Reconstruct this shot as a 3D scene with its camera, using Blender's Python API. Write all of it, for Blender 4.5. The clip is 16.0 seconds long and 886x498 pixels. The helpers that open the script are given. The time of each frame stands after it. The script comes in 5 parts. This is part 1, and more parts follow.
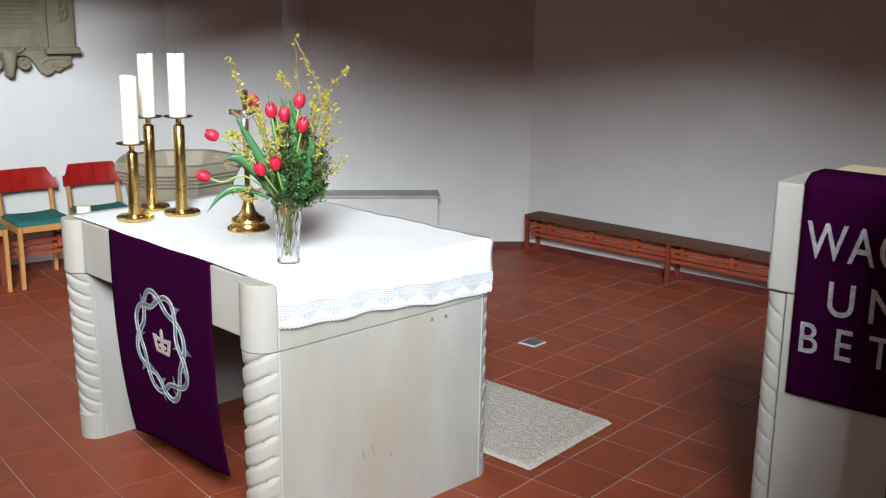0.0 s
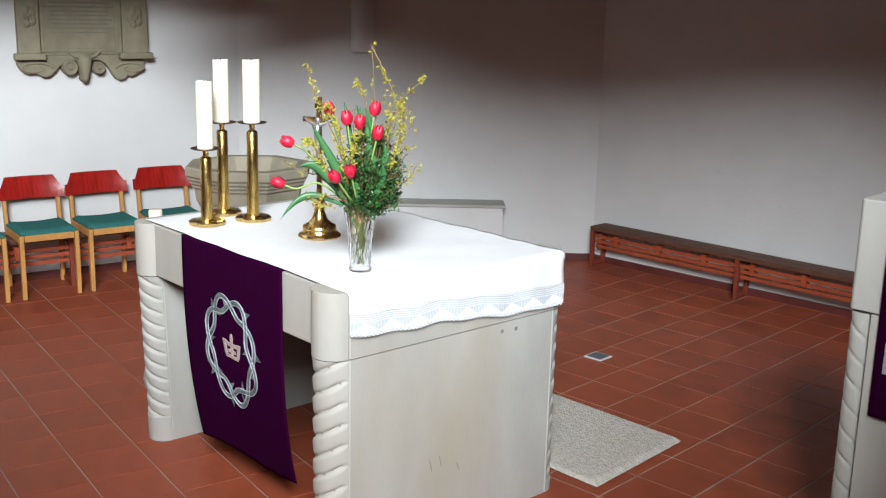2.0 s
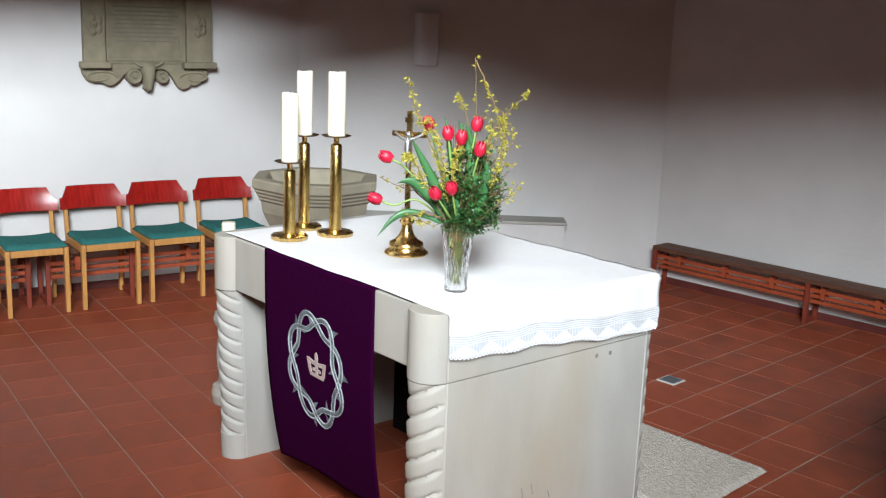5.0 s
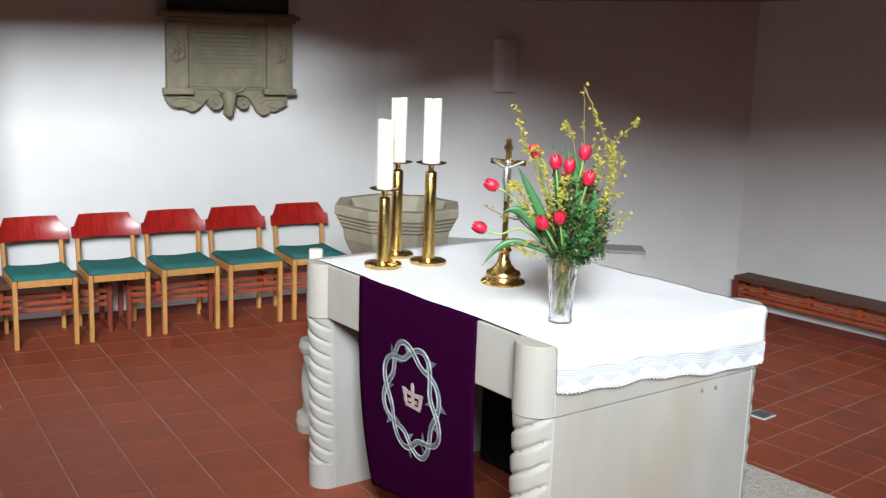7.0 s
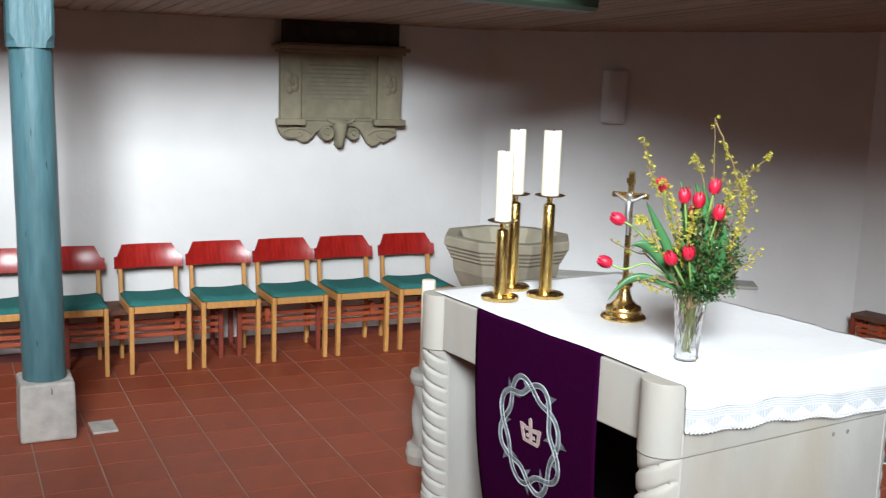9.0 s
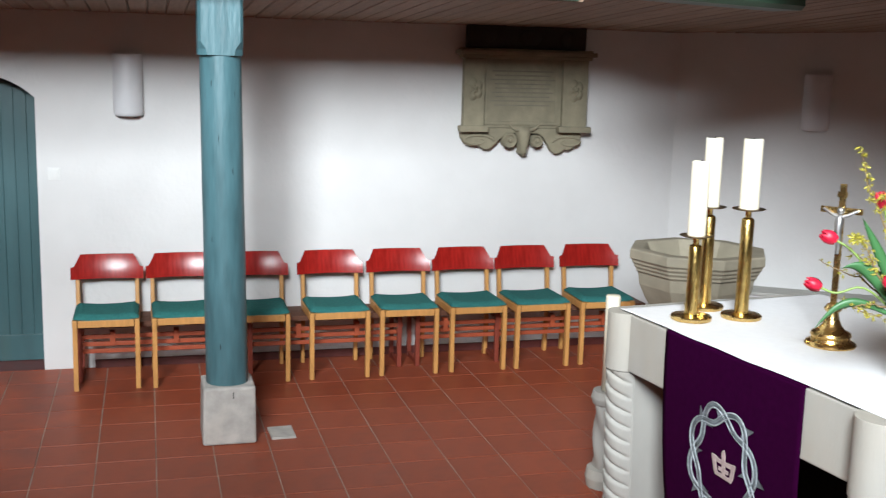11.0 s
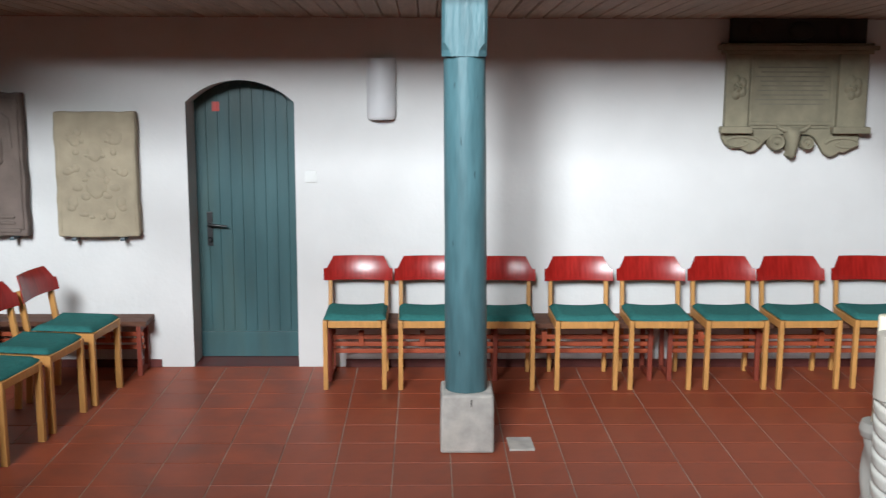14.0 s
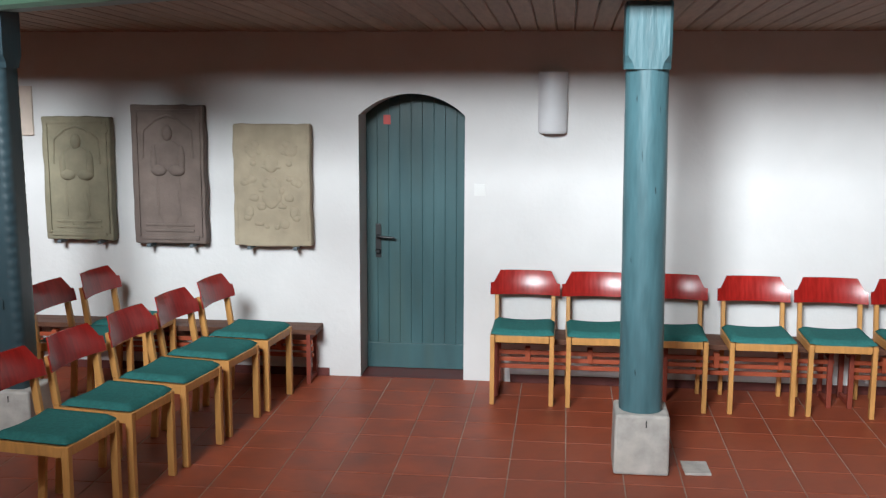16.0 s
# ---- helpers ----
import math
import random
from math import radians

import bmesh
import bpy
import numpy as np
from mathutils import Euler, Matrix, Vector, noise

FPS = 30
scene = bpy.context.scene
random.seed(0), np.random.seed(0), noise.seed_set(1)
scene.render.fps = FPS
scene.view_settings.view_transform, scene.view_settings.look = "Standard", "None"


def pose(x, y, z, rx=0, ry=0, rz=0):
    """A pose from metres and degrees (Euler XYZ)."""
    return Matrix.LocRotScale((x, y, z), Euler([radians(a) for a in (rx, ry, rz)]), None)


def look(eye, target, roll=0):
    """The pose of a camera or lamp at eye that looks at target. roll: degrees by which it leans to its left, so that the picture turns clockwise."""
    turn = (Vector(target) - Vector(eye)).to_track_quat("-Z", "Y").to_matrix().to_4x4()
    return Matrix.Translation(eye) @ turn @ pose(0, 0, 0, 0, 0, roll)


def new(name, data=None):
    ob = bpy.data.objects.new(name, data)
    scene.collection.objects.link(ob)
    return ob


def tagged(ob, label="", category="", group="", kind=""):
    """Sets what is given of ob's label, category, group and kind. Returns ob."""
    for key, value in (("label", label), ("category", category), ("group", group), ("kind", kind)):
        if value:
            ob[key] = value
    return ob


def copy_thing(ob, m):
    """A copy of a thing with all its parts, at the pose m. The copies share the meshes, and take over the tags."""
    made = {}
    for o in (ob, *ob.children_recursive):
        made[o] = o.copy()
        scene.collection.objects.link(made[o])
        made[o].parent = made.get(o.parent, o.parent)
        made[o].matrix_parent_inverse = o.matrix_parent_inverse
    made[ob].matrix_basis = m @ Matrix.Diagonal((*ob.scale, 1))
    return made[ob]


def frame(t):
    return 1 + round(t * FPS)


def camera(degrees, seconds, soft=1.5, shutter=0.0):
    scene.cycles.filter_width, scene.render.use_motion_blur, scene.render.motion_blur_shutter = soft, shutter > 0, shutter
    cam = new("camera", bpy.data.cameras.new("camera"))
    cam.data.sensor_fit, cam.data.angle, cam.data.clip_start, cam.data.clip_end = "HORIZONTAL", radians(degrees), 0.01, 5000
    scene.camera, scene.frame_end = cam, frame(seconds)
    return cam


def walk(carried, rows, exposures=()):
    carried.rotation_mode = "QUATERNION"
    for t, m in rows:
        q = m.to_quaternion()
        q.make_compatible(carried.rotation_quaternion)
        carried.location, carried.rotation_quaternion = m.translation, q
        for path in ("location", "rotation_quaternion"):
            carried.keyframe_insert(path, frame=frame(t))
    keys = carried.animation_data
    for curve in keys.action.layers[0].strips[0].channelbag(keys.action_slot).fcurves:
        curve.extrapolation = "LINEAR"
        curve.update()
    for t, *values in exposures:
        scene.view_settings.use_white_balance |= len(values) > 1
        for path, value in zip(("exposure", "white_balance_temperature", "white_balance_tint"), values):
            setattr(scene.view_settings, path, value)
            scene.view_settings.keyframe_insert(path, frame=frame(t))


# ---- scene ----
cam = camera(44.9, 16.0, 1.2, 0.5)
PATH = [
    (0, (1.111, 0.088, 2.118), (-0.426, 1.278, 1.647), 0.9),
    (0.5, (1.095, 0.082, 2.119), (-0.46, 1.25, 1.651), 1.1),
    (1, (1.077, 0.077, 2.117), (-0.496, 1.221, 1.652), 1.2),
    (1.5, (1.065, 0.07, 2.115), (-0.524, 1.193, 1.655), 1.3),
    (2, (1.042, 0.062, 2.114), (-0.56, 1.169, 1.657), 1.4),
    (2.5, (1.016, 0.05, 2.113), (-0.593, 1.148, 1.66), 1.6),
    (3, (0.979, 0.028, 2.115), (-0.634, 1.121, 1.664), 1.8),
    (5.5, (0.742, -0.123, 2.1), (-0.901, 0.934, 1.672), 2.2),
    (6, (0.698, -0.154, 2.102), (-0.957, 0.886, 1.681), 2.2),
    (6.5, (0.655, -0.179, 2.097), (-1.017, 0.84, 1.688), 2.2),
    (7, (0.628, -0.208, 2.095), (-1.066, 0.781, 1.703), 2.1),
    (7.5, (0.596, -0.23, 2.089), (-1.12, 0.725, 1.712), 2.1),
    (8, (0.578, -0.259, 2.094), (-1.16, 0.66, 1.727), 2.0),
    (10.5, (0.424, -0.303, 2.096), (-1.445, 0.329, 1.766), 1.8),
    (11, (0.349, -0.229, 2.087), (-1.549, 0.298, 1.746), 1.5),
    (11.5, (0.287, -0.179, 2.088), (-1.629, 0.269, 1.733), 1.4),
    (12, (0.251, -0.152, 2.08), (-1.682, 0.218, 1.722), 1.1),
    (12.5, (0.227, -0.132, 2.076), (-1.719, 0.166, 1.724), 0.9),
    (13, (0.202, -0.099, 2.076), (-1.756, 0.114, 1.731), 0.7),
    (13.5, (0.164, -0.068, 2.069), (-1.803, 0.058, 1.728), 0.4),
    (14, (0.136, -0.051, 2.065), (-1.835, -0.019, 1.723), 0.2),
    (14.5, (0.104, -0.068, 2.058), (-1.865, -0.126, 1.716), 0.1),
    (15, (0.071, -0.064, 2.05), (-1.894, -0.227, 1.716), -0.1),
    (15.5, (0.08, -0.158, 2.024), (-1.883, -0.365, 1.705), 0.2),
    (16, (0.097, -0.247, 2.049), (-1.865, -0.473, 1.735), 0.2),
]
walk(cam, [(t, look(eye, target, roll)) for t, eye, target, roll in PATH])

# ---- light ----
world = bpy.data.worlds.new("sky")
scene.world = world
world.use_nodes = True
sky = world.node_tree.nodes.new("ShaderNodeTexSky")
sky.sky_type, sky.sun_disc = "NISHITA", False
sky.sun_elevation, sky.sun_rotation = radians(35), radians(115)
world.node_tree.links.new(sky.outputs[0], world.node_tree.nodes["Background"].inputs[0])
world.node_tree.nodes["Background"].inputs[1].default_value = 0.04


def window_light(name, eye, target, wide, high, watts, colour):
    lamp = bpy.data.lights.new(name, "AREA")
    lamp.shape, lamp.size, lamp.size_y, lamp.energy, lamp.color = "RECTANGLE", wide, high, watts, colour
    ob = new(name, lamp)
    ob.matrix_world = look(eye, target)
    return ob


DAY = (0.87, 0.943, 1.0)
window_light("window_light_east", (5.28, -2.9, 6.45), (-6.0, -2.9, 6.45), 3.2, 4.1, 4450, DAY)

# ---- materials ----


def material(name, colour, rough=0.6, metal=0.0, vary=0.12, scale=8.0, bump=0.0, bump_scale=60.0, second=None,
             stretch=(1, 1, 1), piece=0.0, spec=0.5, stain=0.0, stain_colour=(0.05, 0.04, 0.03), stain_scale=1.3):
    m = bpy.data.materials.new(name)
    m.use_nodes = True
    nt = m.node_tree
    b = nt.nodes["Principled BSDF"]
    b.inputs["Roughness"].default_value, b.inputs["Metallic"].default_value = rough, metal
    b.inputs["Specular IOR Level"].default_value = spec
    coord = nt.nodes.new("ShaderNodeTexCoord")
    mapping = nt.nodes.new("ShaderNodeMapping")
    mapping.inputs["Scale"].default_value = stretch
    nt.links.new(coord.outputs["Object"], mapping.inputs[0])
    n1 = nt.nodes.new("ShaderNodeTexNoise")
    n1.inputs["Scale"].default_value, n1.inputs["Detail"].default_value = scale, 6
    nt.links.new(mapping.outputs[0], n1.inputs[0])
    ramp = nt.nodes.new("ShaderNodeMix")
    ramp.data_type = "RGBA"
    lo = tuple(c * (1 - vary) for c in colour)
    hi = second or tuple(min(1, c * (1 + vary)) for c in colour)
    ramp.inputs[6].default_value, ramp.inputs[7].default_value = (*lo, 1), (*hi, 1)
    spread = nt.nodes.new("ShaderNodeMapRange")
    spread.inputs[1].default_value, spread.inputs[2].default_value = 0.3, 0.7
    nt.links.new(n1.outputs[0], spread.inputs[0])
    nt.links.new(spread.outputs[0], ramp.inputs[0])
    out = ramp.outputs[2]
    if stain:
        n2 = nt.nodes.new("ShaderNodeTexNoise")
        n2.inputs["Scale"].default_value, n2.inputs["Detail"].default_value = stain_scale, 8
        nt.links.new(mapping.outputs[0], n2.inputs[0])
        r2 = nt.nodes.new("ShaderNodeMapRange")
        r2.inputs[1].default_value, r2.inputs[2].default_value, r2.inputs[4].default_value = 0.5, 0.75, stain
        nt.links.new(n2.outputs[0], r2.inputs[0])
        mx = nt.nodes.new("ShaderNodeMix")
        mx.data_type = "RGBA"
        mx.inputs[7].default_value = (*stain_colour, 1)
        nt.links.new(r2.outputs[0], mx.inputs[0])
        nt.links.new(out, mx.inputs[6])
        out = mx.outputs[2]
    if piece:
        info = nt.nodes.new("ShaderNodeObjectInfo")
        geo = nt.nodes.new("ShaderNodeNewGeometry")
        add = nt.nodes.new("ShaderNodeMath")
        nt.links.new(info.outputs["Random"], add.inputs[0])
        nt.links.new(geo.outputs["Random Per Island"], add.inputs[1])
        wrap = nt.nodes.new("ShaderNodeMath")
        wrap.operation = "FRACT"
        nt.links.new(add.outputs[0], wrap.inputs[0])
        r3 = nt.nodes.new("ShaderNodeMapRange")
        r3.inputs[3].default_value, r3.inputs[4].default_value = 1 - piece, 1 + piece
        nt.links.new(wrap.outputs[0], r3.inputs[0])
        hsv = nt.nodes.new("ShaderNodeHueSaturation")
        nt.links.new(r3.outputs[0], hsv.inputs["Value"])
        nt.links.new(out, hsv.inputs["Color"])
        out = hsv.outputs[0]
    nt.links.new(out, b.inputs["Base Color"])
    rr = nt.nodes.new("ShaderNodeMapRange")
    rr.inputs[3].default_value, rr.inputs[4].default_value = max(0.02, rough - 0.08), min(1, rough + 0.08)
    nt.links.new(n1.outputs[0], rr.inputs[0])
    nt.links.new(rr.outputs[0], b.inputs["Roughness"])
    if bump:
        n3 = nt.nodes.new("ShaderNodeTexNoise")
        n3.inputs["Scale"].default_value, n3.inputs["Detail"].default_value = bump_scale, 4
        nt.links.new(mapping.outputs[0], n3.inputs[0])
        bp = nt.nodes.new("ShaderNodeBump")
        bp.inputs["Strength"].default_value, bp.inputs["Distance"].default_value = bump, 0.01
        nt.links.new(n3.outputs[0], bp.inputs["Height"])
        nt.links.new(bp.outputs[0], b.inputs["Normal"])
    return m


PLASTER = material("white_plaster", (0.61, 0.602, 0.590), 0.85, vary=0.03, scale=3, bump=0.25, bump_scale=25, spec=0.2)
# for unseen surfaces: dark and warm to cut bounce and brown the shade
NAVE = material("dark_warm_unseen_wall", (0.07, 0.038, 0.022), 0.9, vary=0.1, scale=2, bump=0.2)
GROUT = material("grey_grout", (0.30, 0.235, 0.195), 0.85, vary=0.4, scale=3, bump=0.2, stain=0.4, stain_colour=(0.12, 0.045, 0.028), stain_scale=1.6)
TILE = material("terracotta_tile", (0.270, 0.060, 0.027), 0.46, spec=0.3, vary=0.22, scale=5, bump=0.06, bump_scale=18, piece=0.07, stain=0.6,
                stain_colour=(0.155, 0.045, 0.026), stain_scale=3.2)
CEILING = material("greyed_ceiling_boards", (0.24, 0.155, 0.105), 0.7, vary=0.2, scale=4, stretch=(1, 9, 9), piece=0.12, bump=0.15, bump_scale=30)
SAND = material("pale_sandstone", (0.385, 0.378, 0.348), 0.75, vary=0.08, scale=7, bump=0.12, bump_scale=120, stain=0.5,
                stain_colour=(0.36, 0.29, 0.19), stain_scale=2.0, stretch=(1, 1, 0.35))
FONT = material("grey_sandstone", (0.275, 0.245, 0.180), 0.8, vary=0.12, scale=9, bump=0.15, bump_scale=100)
TABLET = material("olive_grey_stone", (0.225, 0.20, 0.135), 0.85, vary=0.15, scale=10, bump=0.3, bump_scale=60, stain=0.3)
TEAL = material("teal_painted_wood", (0.060, 0.138, 0.158), 0.42, vary=0.15, scale=6, stretch=(4, 4, 0.6), bump=0.3, bump_scale=14,
                stain=0.6, stain_colour=(0.030, 0.075, 0.085), stain_scale=5)
# column teal darkened for the recess shade; green-brown mottling paints a reflected sheen
DOORTEAL = material("teal_door_shade_and_sheen", (0.033, 0.088, 0.096), 0.4, vary=0.15, scale=3, stretch=(3, 3, 0.5), bump=0.12, bump_scale=14,
                    stain=0.55, stain_colour=(0.055, 0.075, 0.05), stain_scale=1.2)
# teal for the unlit second column, its shade put into the colour
CARVED = material("shaded_teal_column_paint", (0.026, 0.050, 0.060), 0.42, vary=0.15, scale=4, stretch=(3, 3, 0.5), bump=0.15, bump_scale=14)
GREEN = material("green_painted_beam", (0.042, 0.085, 0.056), 0.45, vary=0.15, scale=5, bump=0.1)
CONCRETE = material("whitewashed_stone", (0.40, 0.38, 0.35), 0.85, vary=0.2, scale=12, bump=0.3, bump_scale=70, stain=0.3,
                    stain_colour=(0.42, 0.36, 0.29), stain_scale=6)
BEECH = material("varnished_beech", (0.50, 0.245, 0.075), 0.4, vary=0.15, scale=7, stretch=(6, 6, 1), bump=0.04)
REDLAC = material("red_lacquered_plywood", (0.28, 0.012, 0.009), 0.24, spec=0.38, vary=0.25, scale=6, stretch=(1, 9, 1.2))
CUSHION = material("green_wool_cushion", (0.030, 0.142, 0.132), 0.95, vary=0.15, scale=60, bump=0.3, bump_scale=400, spec=0.1)
BENCHTOP = material("dark_stained_bench_wood", (0.105, 0.045, 0.027), 0.6, spec=0.25, vary=0.25, scale=5, stretch=(2, 12, 12), bump=0.08)
BENCHRED = material("red_brown_bench_frame", (0.20, 0.035, 0.018), 0.5, vary=0.15, scale=8)
BENCHSLAT = material("orange_red_bench_slat", (0.31, 0.058, 0.020), 0.5, vary=0.15, scale=8)
SKIRT = material("dark_red_baseboard", (0.10, 0.022, 0.018), 0.5, vary=0.2)
LACE = material("lace_net", (0.48, 0.51, 0.54), 0.9, vary=0.1, scale=200)
LINEN = material("white_linen", (0.74, 0.745, 0.75), 0.9, vary=0.02, scale=30, bump=0.1, bump_scale=500, spec=0.1)
PURPLE = material("purple_paraments_cloth", (0.022, 0.0007, 0.018), 0.95, vary=0.12, scale=40, bump=0.15, bump_scale=500, spec=0.02)
RIM = material("pale_silver_stitching", (0.36, 0.40, 0.42), 0.45, vary=0.35, scale=40, bump=0.3, bump_scale=250)
SILVER = material("silver_grey_embroidery", (0.13, 0.155, 0.165), 0.4, vary=0.7, scale=14, stretch=(1, 1, 2), bump=0.3, bump_scale=250)
THREAD = material("silver_thread", (0.34, 0.335, 0.36), 0.5, vary=0.35, scale=70, bump=0.4, bump_scale=300)
ROSE = material("rose_grey_embroidery", (0.42, 0.33, 0.31), 0.6, vary=0.2, scale=60, bump=0.2, bump_scale=300)
BRASS = material("polished_brass", (0.66, 0.46, 0.18), 0.27, metal=1.0, vary=0.12, scale=30)
HAMMERED = material("hammered_brass", (0.64, 0.44, 0.15), 0.25, metal=1.0, vary=0.15, scale=30, bump=0.28, bump_scale=42, stretch=(1, 1, 0.5))
DISH = material("tarnished_brass_dish", (0.16, 0.11, 0.06), 0.4, metal=1.0)
WAX = material("ivory_wax", (0.82, 0.76, 0.60), 0.5, vary=0.04, scale=12)
METAL = material("silver_metal", (0.55, 0.55, 0.55), 0.4, metal=1.0)
IRON = material("black_iron", (0.012, 0.012, 0.013), 0.4)
MAT = material("cream_wool_mat", (0.52, 0.48, 0.42), 0.95, vary=0.15, scale=40, bump=1.0, bump_scale=90, spec=0.1)
OPAL = material("opal_lamp_glass", (0.60, 0.60, 0.61), 0.35, vary=0.04)
WHITEP = material("white_plastic", (0.64, 0.64, 0.62), 0.4, vary=0.03)
CRACK = material("dark_split_wood", (0.014, 0.028, 0.032), 0.8, vary=0.3)
STEEL = material("brushed_steel", (0.10, 0.125, 0.14), 0.45, metal=0.2)


def glass_material():
    m = bpy.data.materials.new("crystal_glass")
    m.use_nodes = True
    b = m.node_tree.nodes["Principled BSDF"]
    b.inputs["Transmission Weight"].default_value, b.inputs["Roughness"].default_value, b.inputs["IOR"].default_value = 1.0, 0.02, 1.5
    return m


GLASS = glass_material()

# ---- building blocks ----


def part(name, bm, mat, parent=None, label="", smooth=False):
    me = bpy.data.meshes.new(name)
    bmesh.ops.recalc_face_normals(bm, faces=bm.faces)
    bm.to_mesh(me)
    bm.free()
    me.materials.append(mat)
    if smooth:
        for p in me.polygons:
            p.use_smooth = True
    ob = new(name, me)
    ob.parent = parent
    if label:
        ob["label"] = label
    return ob


def thing(name, m, label, category, group="", kind=""):
    ob = new(name)
    ob.empty_display_size = 0.1
    ob.matrix_basis = m
    return tagged(ob, label, category, group, kind)


def smooth_by_angle(ob, degrees=40):
    for p in ob.data.polygons:
        p.use_smooth = True
    ob.data.set_sharp_from_angle(angle=radians(degrees))
    return ob


def box(bm, x0, x1, y0, y1, z0, z1, bevel=0.0, m=None):
    r = bmesh.ops.create_cube(bm, size=1, matrix=Matrix.Translation(((x0 + x1) / 2, (y0 + y1) / 2, (z0 + z1) / 2))
                              @ Matrix.Diagonal((x1 - x0, y1 - y0, z1 - z0, 1)))
    vs = r["verts"]
    if bevel:
        es = list({e for v in vs for e in v.link_edges})
        rb = bmesh.ops.bevel(bm, geom=es, offset=bevel, segments=2, affect="EDGES", profile=0.7)
        vs = rb["verts"]
    if m is not None:
        bmesh.ops.transform(bm, matrix=m, verts=vs)
    return bm


def boxes(*args):
    bm = bmesh.new()
    for a in args:
        box(bm, *a)
    return bm


def lathe(bm, profile, seg=32, m=None, cap=True):
    m = m or Matrix()
    rings = []
    for r, z in profile:
        rings.append([bm.verts.new(m @ Vector((r * math.cos(2 * math.pi * i / seg), r * math.sin(2 * math.pi * i / seg), z))) for i in range(seg)])
    for a, b in zip(rings, rings[1:]):
        for i in range(seg):
            bm.faces.new((a[i], a[(i + 1) % seg], b[(i + 1) % seg], b[i]))
    if cap:
        bm.faces.new(rings[0])
        bm.faces.new(rings[-1])
    return bm


def tube(bm, pts, radii, seg=8):
    pts = [Vector(p) for p in pts]
    if not hasattr(radii, "__len__"):
        radii = [radii] * len(pts)
    rings, side = [], None
    for i, p in enumerate(pts):
        d = (pts[min(i + 1, len(pts) - 1)] - pts[max(i - 1, 0)]).normalized()
        if side is None:
            side = d.orthogonal().normalized()
        side = (side - d * side.dot(d)).normalized()
        up = d.cross(side)
        rings.append([bm.verts.new(p + radii[i] * (math.cos(2 * math.pi * k / seg) * side + math.sin(2 * math.pi * k / seg) * up)) for k in range(seg)])
    for a, b in zip(rings, rings[1:]):
        for k in range(seg):
            bm.faces.new((a[k], a[(k + 1) % seg], b[(k + 1) % seg], b[k]))
    bm.faces.new(rings[0])
    bm.faces.new(rings[-1])
    return bm


def prism(bm, outline, z0, z1, m=None):
    """A solid from an outline in x and y, between two heights."""
    m = m or Matrix()
    lo = [bm.verts.new(m @ Vector((x, y, z0))) for x, y in outline]
    hi = [bm.verts.new(m @ Vector((x, y, z1))) for x, y in outline]
    bm.faces.new(lo[::-1])
    bm.faces.new(hi)
    n = len(lo)
    for i in range(n):
        bm.faces.new((lo[i], lo[(i + 1) % n], hi[(i + 1) % n], hi[i]))
    return bm


def grid(bm, point, nu, nv):
    vs = [[bm.verts.new(point(i / nu, j / nv)) for j in range(nv + 1)] for i in range(nu + 1)]
    for i in range(nu):
        for j in range(nv):
            bm.faces.new((vs[i][j], vs[i + 1][j], vs[i + 1][j + 1], vs[i][j + 1]))
    return vs


def bevelled(ob, width=0.004, segments=2):
    mod = ob.modifiers.new("edges", "BEVEL")
    mod.width, mod.segments, mod.limit_method = width, segments, "ANGLE"
    return ob


# ---- the room ----
WX = -7.02                      # chair wall
C1, C2 = Vector((-7.02, 3.60)), Vector((-5.44, 6.06))
CD = Vector((math.cos(radians(12)), math.sin(radians(12))))
C3 = C2 + CD * 11
TOP = 9.2


def ceiling_z(x, y):
    return 2.345 + 0.05 * max(0.0, min(x + 7.02, 4.0))


def wall(name, a, b, z0, z1, thick=0.35, label="white plastered church wall", mat=None):
    a, b = Vector(a), Vector(b)
    d = (b - a).normalized()
    n = Vector((d.y, -d.x)) * thick
    bm = prism(bmesh.new(), [a, b, b + n, a + n], z0, z1)
    return tagged(part(name, bm, mat or PLASTER), label, "wall", kind="structure")


DOOR_Y0, DOOR_Y1, DOOR_SPRING, DOOR_APEX = -1.640, -0.923, 1.806, 1.950


def arch(y, grow=0.0):
    u = (y - (DOOR_Y0 + DOOR_Y1) / 2) / ((DOOR_Y1 - DOOR_Y0) / 2 + grow)
    rise = DOOR_APEX - DOOR_SPRING
    half = (DOOR_Y1 - DOOR_Y0) / 2
    rad = (half * half + rise * rise) / (2 * rise)
    return DOOR_SPRING - (rad - rise) + math.sqrt(max(0.0, rad * rad - (u * half) ** 2))


# chair wall with the arched doorway cut through
def chair_wall():
    bm = bmesh.new()
    t = 0.42
    box(bm, WX - t, WX, DOOR_Y1, C1.y + 0.0, 0, TOP)
    box(bm, WX - t, WX, -7.0, DOOR_Y0, 0, TOP)
    n = 16
    for i in range(n):
        ya, yb = DOOR_Y0 + (DOOR_Y1 - DOOR_Y0) * i / n, DOOR_Y0 + (DOOR_Y1 - DOOR_Y0) * (i + 1) / n
        za, zb = arch(ya), arch(yb)
        v = [bm.verts.new(p) for p in ((WX, ya, za), (WX, yb, zb), (WX, yb, TOP), (WX, ya, TOP),
                                       (WX - t, ya, za), (WX - t, yb, zb), (WX - t, yb, TOP), (WX - t, ya, TOP))]
        for f in ((0, 1, 2, 3), (7, 6, 5, 4), (0, 4, 5, 1), (3, 2, 6, 7)):
            bm.faces.new([v[k] for k in f])
    return tagged(part("wall_west", bm, PLASTER), "white plastered wall with an arched doorway", "wall", kind="structure")


